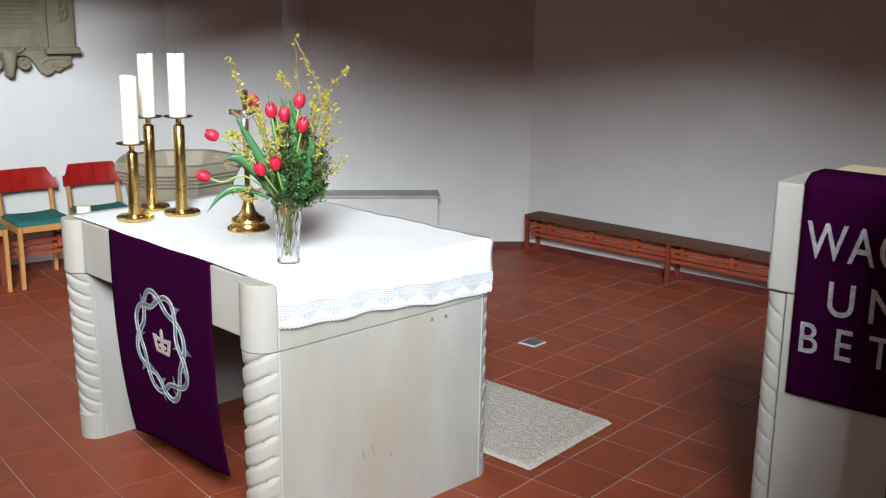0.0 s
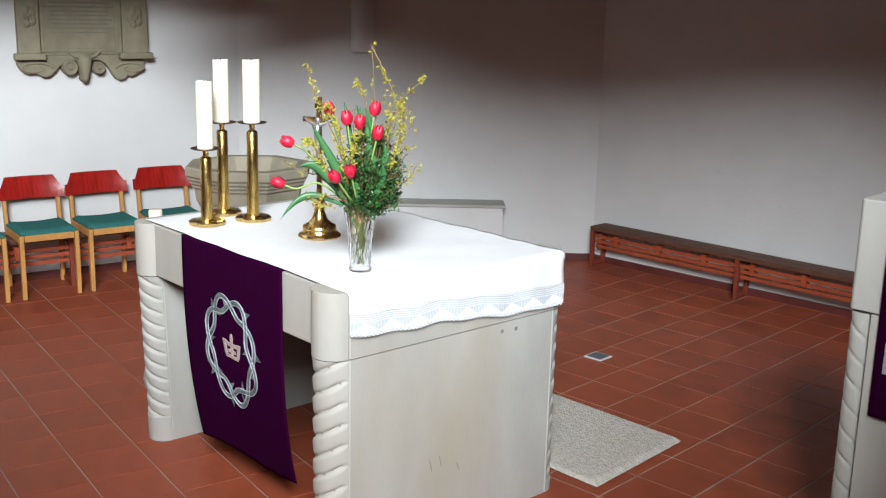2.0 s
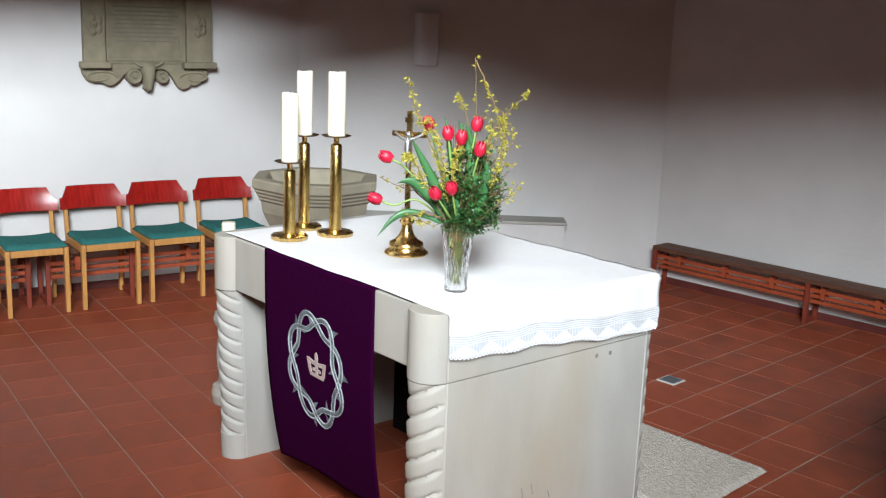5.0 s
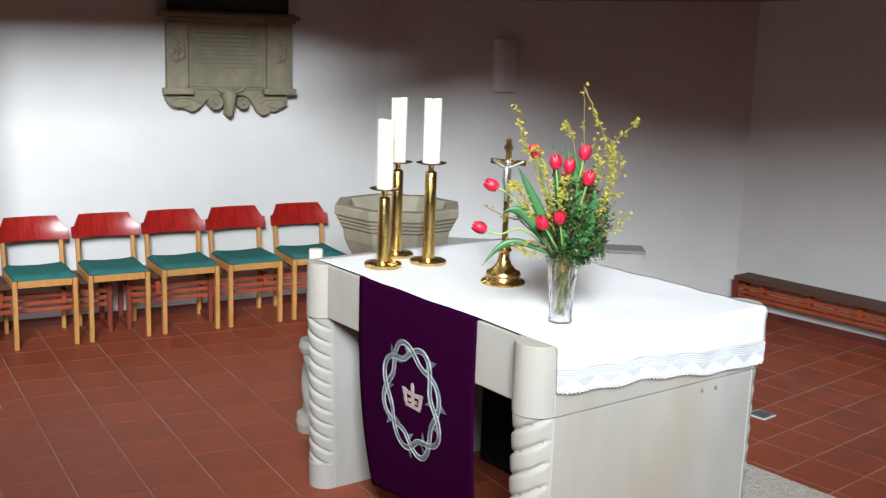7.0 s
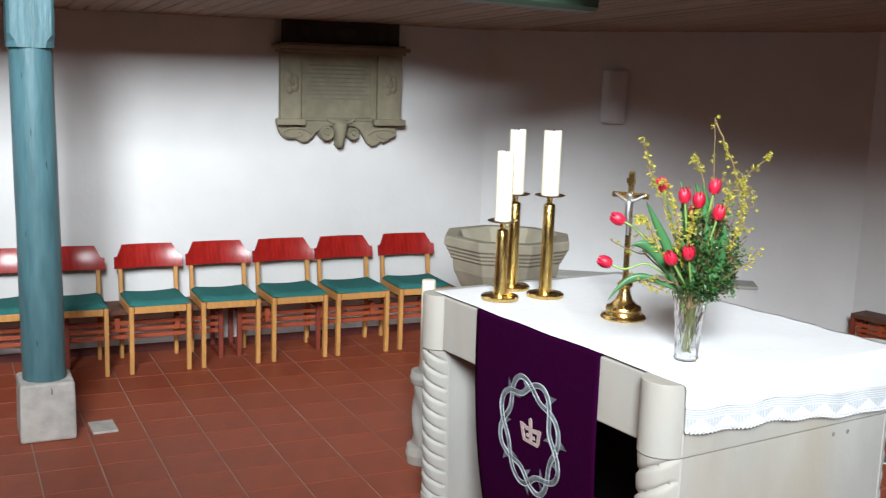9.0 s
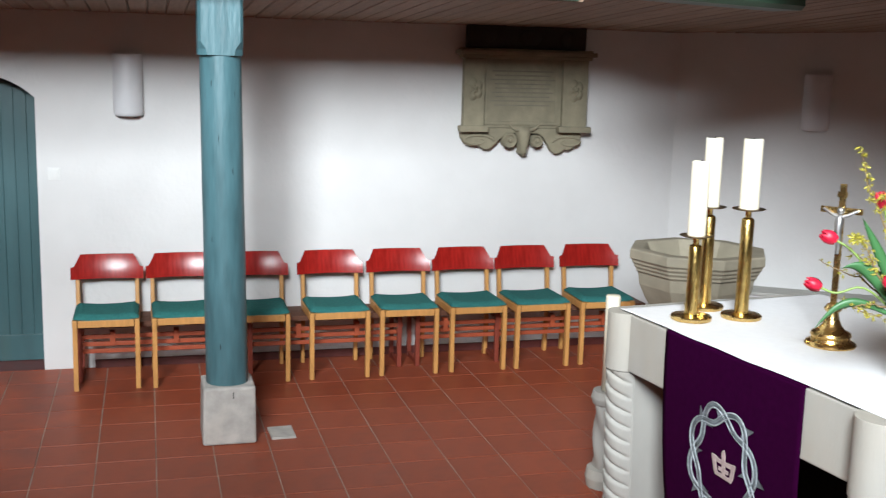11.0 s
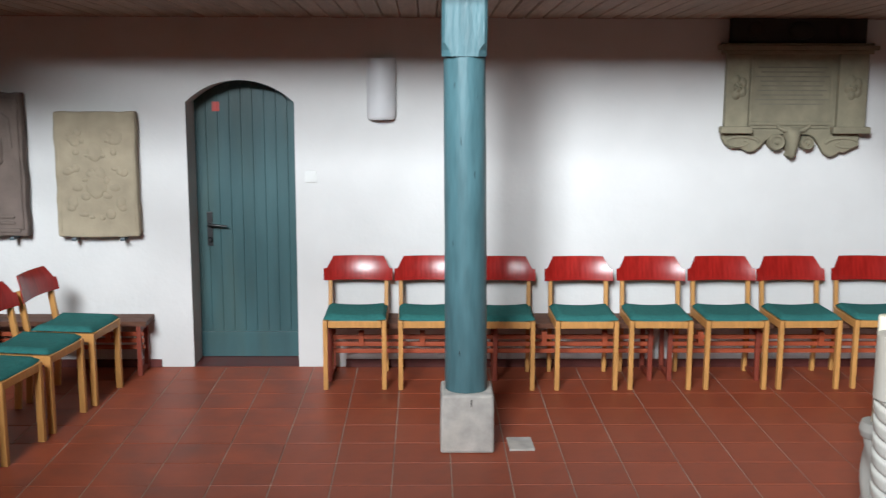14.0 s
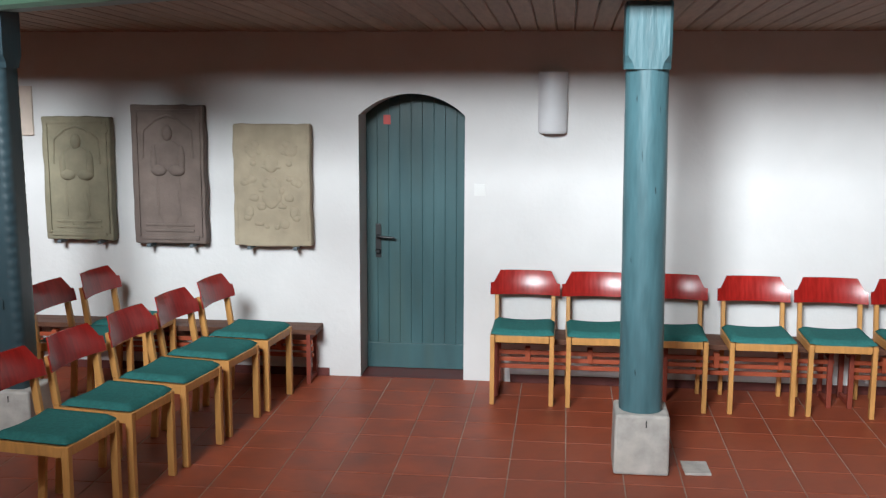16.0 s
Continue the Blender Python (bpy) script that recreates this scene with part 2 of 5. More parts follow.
chair_wall()
wall("wall_northwest", C2, C1, -0.0, TOP)
wall("wall_north", C3, C2, 0.0, TOP)
# three unseen walls, added to keep window light off the lectern
wall("light_block_low", (5.2, 0.6), (0.86, 0.6), 0, 2.3, 0.4, "unseen low wall added to shade the floor by the lectern", NAVE)
wall("light_block_high", (5.2, 0.6), (1.45, 0.6), 2.302, 3.3, 0.4, "unseen upper wall added to shade the lectern", NAVE)
wall("light_block_lectern", (5.2, 2.75), (-0.30, 2.75), 0, 1.9, 0.15, "unseen low wall added to shade the lectern front", NAVE)
# plain unseen walls and ceiling close the room, dark to hold ambient down
UNSEEN_WALL = "unseen closing wall, kept dark to cut bounced light"
wall("wall_south", (-7.5, -7.0), (5.6, -7.0), 0, TOP, 0.35, UNSEEN_WALL, NAVE)
wall("wall_east_low", (5.2, -7.0), (5.2, 9.0), 0, 4.4, 0.35, UNSEEN_WALL, NAVE)
wall("wall_east_high", (5.2, -7.0), (5.2, 9.0), 8.5, TOP, 0.35, UNSEEN_WALL, NAVE)
wall("wall_east_left", (5.2, -1.3), (5.2, 9.0), 4.4, 8.5, 0.35, UNSEEN_WALL, NAVE)
wall("wall_east_right", (5.2, -7.0), (5.2, -4.5), 4.4, 8.5, 0.35, UNSEEN_WALL, NAVE)
tagged(part("nave_ceiling", boxes((-7.5, 5.6, -7.4, 9.5, TOP, TOP + 0.2)), NAVE), "unseen closing ceiling, kept dark to cut bounced light", "ceiling", kind="structure")


def lay_floor():
    bm = bmesh.new()
    box(bm, -7.5, 5.6, -7.4, 9.6, -0.25, -0.004)
    return tagged(part("floor", bm, GROUT), "grey mortar bed under terracotta floor tiles", "floor", kind="structure")


FLOOR = lay_floor()

# gallery ceiling of boards that run towards the chair wall


def gallery():
    bm = bmesh.new()

    def east_end(y):
        return float(np.interp(y, (2.05, 2.25, 2.35, 3.60, 3.62), (-5.24, -3.9, -1.9, -0.9, 5.2)))

    y, rnd = -7.0, random.Random(4)
    while y < 8.8:
        w = 0.115
        e = east_end(y + w / 2)
        a, b = (WX - 0.2, 0.0), (e, 0.0)
        if y > C1.y:
            s = (y - C1.y) / (C2.y - C1.y)
            a = (min(C1.x + s * (C2.x - C1.x), C2.x + max(0, (y - C2.y)) / 0.2126) - 0.3, 0)
        dz = rnd.uniform(-0.002, 0.002)
        zs = [ceiling_z(a[0], y) + dz, ceiling_z(e, y) + dz]
        zm = ceiling_z(-3.02, y) + dz
        xs = [a[0], -3.02, e] if a[0] < -3.02 < e else [a[0], e]
        z = [zs[0], zm, zs[1]] if len(xs) == 3 else zs
        y0, y1, ch = y + 0.002, y + w - 0.002, 0.007
        prof = [(y0, 0.02), (y0, ch), (y0 + ch, 0.0), (y1 - ch, 0.0), (y1, ch), (y1, 0.02)]
        rows = [[bm.verts.new((x, py, zz + pz)) for py, pz in prof] for x, zz in zip(xs, z)]
        for r0, r1 in zip(rows, rows[1:]):
            for k in range(len(prof)):
                k2 = (k + 1) % len(prof)
                bm.faces.new((r0[k], r0[k2], r1[k2], r1[k]))
        bm.faces.new(rows[0])
        bm.faces.new(rows[-1])
        y += w
    return tagged(part("ceiling", bm, CEILING), "greyed brown wooden boards under the gallery", "ceiling", kind="structure")


gallery()
tagged(part("gallery_fascia", boxes((-5.238, -5.205, -7.0, 2.04, 2.440, 2.86)), GREEN), "dark green painted board along the gallery edge", "gallery", kind="structure")
deck = bmesh.new()
prism(deck, [(-7.4, -7.0), (-5.26, -7.0), (-5.26, 2.05), (-3.92, 2.25), (-1.92, 2.35), (-0.92, 3.61), (5.2, 3.61), (5.2, 8.6), (-5.4, 6.4), (-7.4, 3.6)], 2.58, 2.82)
tagged(part("gallery_deck", deck, CEILING), "wooden gallery deck above the boards", "gallery", kind="structure")
# unseen deck and parapets, added to dim the left wall, chairs and near floor
tagged(part("gallery_south", boxes((-0.3, 5.19, -7.0, -0.5, 2.58, 2.82), (2.6, 5.19, -0.499, 0.59, 2.58, 2.82), (-0.3, -0.2, -7.0, -0.5, 2.822, 3.0), (-0.3, -0.2, -7.0, -2.3, 3.002, 3.5)), CEILING), "unseen deck with parapets added to shade floor and chairs", "gallery", kind="structure")


def beam(a, b, z0, z1, wide, label):
    a, b = Vector(a), Vector(b)
    d = (b - a).normalized()
    n = Vector((-d.y, d.x)) * wide / 2
    bm = bmesh.new()
    prism(bm, [a - n, b - n, b + n, a + n], z0, z1)
    ob = part("ceiling_beam", bm, GREEN)
    bevelled(ob, 0.02, 1)
    return tagged(ob, label, "beam", kind="structure")


beam((-4.23, 2.71), (-3.2, 0.3), 2.372, 2.50, 0.20, "green painted wooden beam under the gallery")
beam((-5.10, -3.07), (-3.5, -0.73), 2.372, 2.50, 0.20, "green painted wooden beam under the gallery")

# baseboards
for name, a, b in (("baseboard_west", (WX, -0.60), (WX, 3.55)), ("baseboard_west_left", (WX, -6.9), (WX, -1.86))):
    tagged(part(name, boxes((WX, WX + 0.014, a[1], b[1], 0, 0.055)), SKIRT), "dark red glazed baseboard", "baseboard", kind="structure")
for name, a, b in (("baseboard_northwest", C1, C2), ("baseboard_north", C2, C3)):
    d = (b - a).normalized()
    n = Vector((d.y, -d.x)) * 0.014
    bm = prism(bmesh.new(), [a + d * 0.02, b - d * 0.02, b - d * 0.02 + n, a + d * 0.02 + n], 0, 0.055)
    tagged(part(name, bm, SKIRT), "dark red glazed baseboard", "baseboard", kind="structure")

# ---- altar ----
A_ANG = 7.0
ALTAR_AT = pose(-3.0165, 2.3008, 0, 0, 0, A_ANG)
AX, AY, SEAM, ATOP = 0.81, 0.5375, 0.835, 1.082
ENDS = {1: (0.085, 0.0815), -1: (0.076, 0.067)}     # radius of the round ends and rise of the twist


def stadium(rad, n=14):
    """Outline of a wall slab with round ends set off by narrow grooves, with the turn of the outline's normal."""
    pts = []
    for sign in (-1, 1):
        turn = math.pi if sign < 0 else 0.0
        for k in range(n + 1):
            a = turn + math.pi * k / n
            pts.append((rad * math.cos(a), sign * AY + rad * math.sin(a), a, True))
        out = -sign * rad
        for inset, along in ((0.005, 0.003), (0.005, 0.006), (0.0, 0.010)):
            pts.append((out - math.copysign(inset, out), sign * (AY - along), turn + math.pi, False))
        for inset, along in ((0.0, 0.010), (0.005, 0.006), (0.005, 0.003)):
            pts.append((out - math.copysign(inset, out), -sign * (AY - along), turn + math.pi, False))
    return pts


def slab_at(sign):
    return (AX - ENDS[1][0], 0, 0) if sign > 0 else (AX - 1.467 - ENDS[-1][0], 0.018, 0)


def side_slab(sign):
    """A leg slab whose round ends carry a twisted relief."""
    bm = bmesh.new()
    rad, rise = ENDS[sign]
    outline, rings = stadium(rad, 22), []
    nz = 190
    low = 0.125 if sign < 0 else 0.05
    for j in range(nz + 1):
        z = SEAM * j / nz
        ring = []
        for x, y, a, rnd in outline:
            depth = 0.0
            front = y < 0
            ang = (a - math.pi) / math.pi if front else a / math.pi
            edge = min(1.0, max(0.0, (0.5 - abs(ang - 0.5)) * 9))
            if z > low and rnd:
                u = (z / rise - sign * (ang * 1.35)) % 1.0
                depth = 0.017 * (abs(2 * u - 1) ** 6) * edge + (0.006 * (1 - u) + 0.002) * edge
            nx, ny = math.cos(a), math.sin(a)
            if sign < 0:
                x, y = x - 0.048 * (1 - z / SEAM), y + 0.052 * (1 - z / SEAM)
            ring.append(bm.verts.new((x - nx * depth, y - ny * depth, z)))
        rings.append(ring)
    for a, b in zip(rings, rings[1:]):
        for k in range(len(outline)):
            bm.faces.new((a[k], a[(k + 1) % len(outline)], b[(k + 1) % len(outline)], b[k]))
    bm.faces.new(rings[0])
    bm.faces.new(rings[-1])
    bmesh.ops.translate(bm, verts=bm.verts, vec=slab_at(sign))
    return bm


altar = thing("altar", ALTAR_AT, "pale sandstone altar table with twisted corner columns", "altar")
for s in (1, -1):
    smooth_by_angle(part("leg", side_slab(s), SAND, altar, "sandstone side slab with twisted column ends"), 50)
    bm = bmesh.new()
    prism(bm, [(slab_at(s)[0] + x, slab_at(s)[1] + y) for x, y, a, r in stadium(ENDS[s][0])], SEAM + 0.004, ATOP + (0.008 if s > 0 else 0.002))
    bevelled(smooth_by_angle(part("corner_block", bm, SAND, altar), 40), 0.009, 3)
bevelled(part("tabletop", boxes((AX - 1.469, AX - 0.168, -0.545, 0.545, 0.842, ATOP)), SAND, altar), 0.006)
# added panel, coloured near black for the deep shade under the table
part("recess_shade_panel", boxes((AX - 1.43, AX - 0.172, 0.34, 0.44, 0.0, 0.840, 0.004)), material("recess_shade_black", (0.008, 0.007, 0.007), 0.8, vary=0.3, bump=0.1, spec=0.1), altar, "added near-black panel standing for shade under the altar")
part("joint", boxes((AX - 0.15, AX - 0.006, -AY + 0.02, AY - 0.02, SEAM - 0.001, SEAM + 0.005)), TABLET, altar)
CHIP = material("dark_chip", (0.20, 0.19, 0.165), 0.9, vary=0.3, scale=60)
for y, z, tilt, long in ((-0.135, 0.315, 14, 0.075), (-0.085, 0.322, 16, 0.070), (0.01, 0.275, 20, 0.05)):
    part("scratch", boxes((0, 0.0012, -0.0018, 0.0018, -long / 3, long / 3)), CHIP, altar).matrix_basis = pose(AX - 0.0004, y, z, tilt, 0, 0)
for y, z in ((0.235, 0.800), (0.315, 0.797)):
    bm = lathe(bmesh.new(), [(0.010, 0), (0.009, 0.0014), (0.002, 0.0016)], 9, pose(AX - 0.0006, y, z, 0, 90, 0))
    part("chip", bm, CHIP, altar)


# altar cloth: lies on top and falls over one end with a lace border
def cloth_point(u, v, lift=0.0):
    y = (-0.546 + 0.004 * math.sin(13 * u)) * (1 - v) + (0.512 + 0.058 * u) * v
    over = 1.554 + 0.165 + 0.078 * v + 0.006 * math.sin(11 * v) + 0.004 * math.sin(29 * v)
    s = u * over
    flat = AX + 0.74 + 0.004
    if s <= flat:
        x, z = -0.74 + s, ATOP + 0.012
    else:
        d = s - flat
        r = 0.014
        if d < r * math.pi / 2:
            x, z = AX + 0.004 + r * math.sin(d / r), ATOP + 0.012 - r + r * math.cos(d / r)
        else:
            x, z = AX + 0.004 + r + 0.005 * math.sin(v * 17) ** 2, ATOP + 0.012 - r - (d - r * math.pi / 2)
    if v > 0.97:
        y += 0.005 * math.sin(60 * u) + 0.004 * math.sin(23 * u)
    z += 0.0035 * noise.noise(Vector((x * 5, y * 4, 0))) if s < flat - 0.05 else 0
    return Vector((x, y, z + lift))


cloth = thing("altar_cloth", ALTAR_AT, "white linen altar cloth with a lace border", "tablecloth")
bm = bmesh.new()
grid(bm, lambda u, v: cloth_point(u * 0.955, v), 120, 60)
ob = smooth_by_angle(part("linen", bm, LINEN, cloth), 60)
ob.modifiers.new("thick", "SOLIDIFY").thickness = 0.002


def lace():
    """Open crochet border: rows of thread with scallops along the edge."""
    bm = bmesh.new()
    n = 150

    def at(v, s):
        return cloth_point(0.952 + s * 0.0475, v)

    for r in (0.02, 0.12, 0.22, 0.32, 0.42, 0.9):
        tube(bm, [at(i / n, r) for i in range(n + 1)], 0.0016, 5)
    for i in range(n):
        tri = abs(((i / n * 9) % 1) * 2 - 1)
        v = (i + 0.5) / n
        top, bot = 0.38, 0.92
        if (i % 2) == 0:
            tube(bm, [at(v, top), at(v, bot)], 0.0011, 4)
        a, b = 0.4 + 0.45 * tri, 0.9
        q = [bm.verts.new(p + Vector((0.0022, 0, 0))) for p in (at(i / n, a), at((i + 1) / n, a), at((i + 1) / n, b), at(i / n, b))]
        bm.faces.new(q)
    m = 60
    for i in range(m):
        a, b = i / m, (i + 1) / m
        tube(bm, [at(a, 0.9), at(a * 0.75 + b * 0.25, 1.02), at((a + b) / 2, 1.07), at(a * 0.25 + b * 0.75, 1.02), at(b, 0.9)], 0.0022, 5)
    return bm


bm = bmesh.new()
grid(bm, lambda u, v: cloth_point(0.9535 + 0.0455 * u, v), 3, 120)
part("lace_net", bm, LACE, cloth, "fine grey-white lace net")
part("lace_border", lace(), LINEN, cloth, "open white crochet lace")


# purple hanging in front of the altar
def ante_point(u, v):
    h = v
    x = -0.386 + 0.789 * u + (0.0735 - 0.110 * u) * v ** 2.2
    y = -0.546 - 0.006 * math.sin(u * 5 + 1) * v + (0.045 + 0.038 * u) * v ** 3
    z = ATOP + 0.006 - 0.912 * v
    return Vector((x, y - 0.008, z + 0.012 * math.sin(u * 6) * v))


hang = thing("altar_hanging", ALTAR_AT, "purple cloth hanging with embroidered crown of thorns", "cloth")
bm = bmesh.new()
grid(bm, ante_point, 30, 60)
top = grid(bm, lambda u, v: Vector((-0.386 + 0.789 * u, -0.554 + 0.11 * v, ATOP + 0.007)), 30, 4)
ob = smooth_by_angle(part("cloth", bm, PURPLE, hang), 60)
ob.modifiers.new("thick", "SOLIDIFY").thickness = 0.003


def on_cloth(x, z, lift=0.004):
    v = (ATOP + 0.006 - z) / 0.912
    p = ante_point((x + 0.378) / 0.738, v)
    p.y -= lift
    return p


def strand(phase, mat_lift):
    bm = bmesh.new()
    n = 96
    rnd = random.Random(int(phase * 10))
    pts = []
    for i in range(n + 1):
        a = 2 * math.pi * i / n
        k = 1 + 0.165 * math.sin(4 * a + phase)
        pts.append((-0.012 + 0.160 * k * math.cos(a), 0.662 + 0.203 * k * math.sin(a)))
    w = 0.0108
    for i in range(n):
        (x0, z0), (x1, z1) = pts[i], pts[i + 1]
        (xp, zp), (xn, zn) = pts[i - 1 if i else n - 1], pts[(i + 2) if i + 2 <= n else 1]
        d0 = Vector((x1 - xp, z1 - zp)).normalized()
        d1 = Vector((xn - x0, zn - z0)).normalized()
        n0, n1 = Vector((-d0.y, d0.x)) * w, Vector((-d1.y, d1.x)) * w
        lift = 0.004 + mat_lift + 0.003 * math.sin(4 * 2 * math.pi * i / n + phase * 2)
        q = [on_cloth(x0 - n0.x, z0 - n0.y, lift), on_cloth(x1 - n1.x, z1 - n1.y, lift), on_cloth(x1, z1, lift + 0.003), on_cloth(x0, z0, lift + 0.003)]
        bm.faces.new([bm.verts.new(p) for p in q])
        q = [on_cloth(x0, z0, lift + 0.003), on_cloth(x1, z1, lift + 0.003), on_cloth(x1 + n1.x, z1 + n1.y, lift), on_cloth(x0 + n0.x, z0 + n0.y, lift)]
        bm.faces.new([bm.verts.new(p) for p in q])
        if i % 11 == int(phase * 4) % 11:
            s = rnd.choice((-1, 1))
            tip = (x0 + s * n0.x * 4.6 + (x1 - x0) * 1.2, z0 + s * n0.y * 4.6 + (z1 - z0) * 1.2)
            q = [on_cloth(x0 + s * n0.x * 0.8, z0 + s * n0.y * 0.8, lift), on_cloth(x1 + s * n1.x * 0.8 + (x1 - x0), z1 + s * n1.y * 0.8 + (z1 - z0), lift), on_cloth(*tip, lift)]
            bm.faces.new([bm.verts.new(p) for p in q])
    bmesh.ops.remove_doubles(bm, verts=bm.verts, dist=0.0004)
    rim = bmesh.new()
    for s in (-1, 1):
        line = []
        for i in range(n + 1):
            (xa, za), (xb, zb) = pts[i - 1 if i else n - 1], pts[i + 1 if i < n else 1]
            d = Vector((xb - xa, zb - za)).normalized() * w * s * 0.92
            line.append(on_cloth(pts[i][0] - d.y, pts[i][1] + d.x, 0.0065 + mat_lift + 0.003 * math.sin(4 * 2 * math.pi * i / n + phase * 2)))
        tube(rim, line, [0.0008 + 0.0022 * abs(math.sin(i * 0.131 + s)) for i in range(n + 1)], 5)
    return bm, rim


for k, ph in enumerate((0.3, 3.44)):
    body, rim = strand(ph, 0.001 * k)
    body = part("thorn_strand", body, SILVER, hang, "silver grey embroidered thorny branch")
    part("strand_rim", rim, RIM, body, "pale silver stitched edge", True)


def crown():
    bm = bmesh.new()

    def slab(pts):
        lo = [bm.verts.new(on_cloth(-0.003 + 0.84 * x, 0.672 + 0.84 * z, 0.003)) for x, z in pts]
        hi = [bm.verts.new(on_cloth(-0.003 + 0.84 * x, 0.672 + 0.84 * z, 0.007)) for x, z in pts]
        bm.faces.new(hi)
        for i in range(len(pts)):
            bm.faces.new((lo[i], lo[(i + 1) % len(pts)], hi[(i + 1) % len(pts)], hi[i]))

    slab([(-0.052, -0.05), (0.052, -0.05), (0.056, -0.034), (-0.056, -0.034)])
    for x in (-0.05, 0.05):
        s = 1 if x > 0 else -1
        slab([(x - 0.010, -0.036), (x + 0.010, -0.036), (x + 0.016 * s + 0.010, 0.036), (x + 0.016 * s - 0.010, 0.036)])
        slab([(x - 0.022 * s - 0.006, 0.012), (x + 0.006, 0.012), (x + 0.012 * s + 0.006, 0.036), (x - 0.022 * s - 0.006, 0.030)])
    slab([(-0.010, -0.036), (0.010, -0.036), (0.010, 0.066), (0.0, 0.078), (-0.010, 0.066)])
    slab([(-0.034, 0.010), (0.034, 0.010), (0.034, 0.028), (-0.034, 0.028)])
    slab([(-0.030, -0.022), (-0.014, -0.022), (-0.014, -0.006), (-0.030, -0.006)])
    slab([(0.014, -0.022), (0.030, -0.022), (0.030, -0.006), (0.014, -0.006)])
    return bm


part("crown_emblem", crown(), ROSE, hang, "rose grey embroidered crown with a cross")

# ---- candlesticks ----


def candlestick(at, stick, candle, cr, label):
    t = thing("candlestick", pose(*at), label, "candlestick", "candlesticks on the altar")
    bm = lathe(bmesh.new(), [(0.080, 0), (0.082, 0.004), (0.082, 0.013), (0.078, 0.017), (0.055, 0.019), (0.034, 0.022)], 40)
    smooth_by_angle(part("base", bm, BRASS, t), 35)
    bm = lathe(bmesh.new(), [(0.029, 0.02), (0.0275, 0.06), (0.026, stick * 0.5), (0.0255, stick - 0.045), (0.0235, stick - 0.040), (0.012, stick - 0.034), (0.012, stick - 0.014), (0.018, stick - 0.004)], 28)
    smooth_by_angle(part("shaft", bm, HAMMERED, t, "hammered brass shaft"), 50)
    bm = lathe(bmesh.new(), [(0.012, stick - 0.008), (0.055, stick - 0.004), (0.066, stick), (0.066, stick + 0.0025), (0.03, stick + 0.0015)], 32)
    smooth_by_angle(part("drip_dish", bm, DISH, t, "dark tarnished drip dish"), 35)
    bm = bmesh.new()
    seg, rings = 28, []
    for z, r in ((0, 1), (0.3, 1), (0.7, 1.0), (0.97, 1.0), (1.0, 0.97), (0.985, 0.86), (0.975, 0.5)):
        ring = []
        for i in range(seg):
            a = 2 * math.pi * i / seg
            wob = 0.0022 * math.sin(a * 2 + stick * 40) if z > 0.9 else 0
            ring.append(bm.verts.new((cr * r * math.cos(a), cr * r * math.sin(a), stick + 0.002 + candle * z + wob)))
        rings.append(ring)
    for a, b in zip(rings, rings[1:]):
        for i in range(seg):
            bm.faces.new((a[i], a[(i + 1) % seg], b[(i + 1) % seg], b[i]))
    bm.faces.new(rings[0])
    bm.faces.new(rings[-1])
    c = smooth_by_angle(part("candle", bm, WAX, t, "thick ivory candle"), 50)
    bm = tube(bmesh.new(), [(0, 0, stick + candle * 0.97), (0.001, 0, stick + candle * 0.99), (0.004, 0, stick + candle + 0.008)], 0.0016, 6)
    part("wick", bm, IRON, c)
    return t


candlestick((-3.454, 1.874, ATOP + 0.013), 0.341, 0.293, 0.036, "short hammered brass candlestick with ivory candle")
candlestick((-3.635, 2.030, ATOP + 0.013), 0.432, 0.283, 0.036, "tall hammered brass candlestick with ivory candle")
candlestick((-3.443, 2.094, ATOP + 0.013), 0.448, 0.277, 0.039, "tall hammered brass candlestick with thick candle")

# ---- crucifix: a plain figure on a brass cross ----
cross = thing("standing_crucifix", pose(-2.990, 2.197, ATOP + 0.013, 0, 0, 38), "brass altar cross with silver figure on stepped foot", "crucifix")
bm = lathe(bmesh.new(), [(0.090, 0), (0.093, 0.006), (0.088, 0.014), (0.074, 0.020), (0.070, 0.030), (0.074, 0.040), (0.070, 0.050), (0.050, 0.060), (0.034, 0.078), (0.024, 0.105),
                         (0.021, 0.125), (0.030, 0.132), (0.032, 0.140), (0.026, 0.148), (0.022, 0.155)], 40)
smooth_by_angle(part("foot", bm, BRASS, cross), 40)
bm = boxes((-0.011, 0.011, -0.006, 0.006, 0.15, 0.60, 0.002), (-0.075, 0.075, -0.0055, 0.0055, 0.492, 0.514, 0.002), (-0.018, 0.018, -0.0075, -0.006, 0.552, 0.572))
part("cross_beam", bm, BRASS, cross)
bm = bmesh.new()
tube(bm, [(0, -0.016, 0.345), (0.003, -0.019, 0.39), (-0.002, -0.02, 0.43), (0, -0.018, 0.47), (0.0, -0.02, 0.49)], [0.007, 0.010, 0.013, 0.016, 0.009], 10)
tube(bm, [(-0.062, -0.010, 0.508), (-0.03, -0.016, 0.49), (0, -0.018, 0.478), (0.03, -0.016, 0.49), (0.062, -0.010, 0.508)], [0.005, 0.007, 0.009, 0.007, 0.005], 8)
bmesh.ops.create_icosphere(bm, subdivisions=2, radius=0.014, matrix=Matrix.Translation((0.004, -0.022, 0.505)))
smooth_by_angle(part("figure", bm, METAL, cross, "small silver figure"), 80)

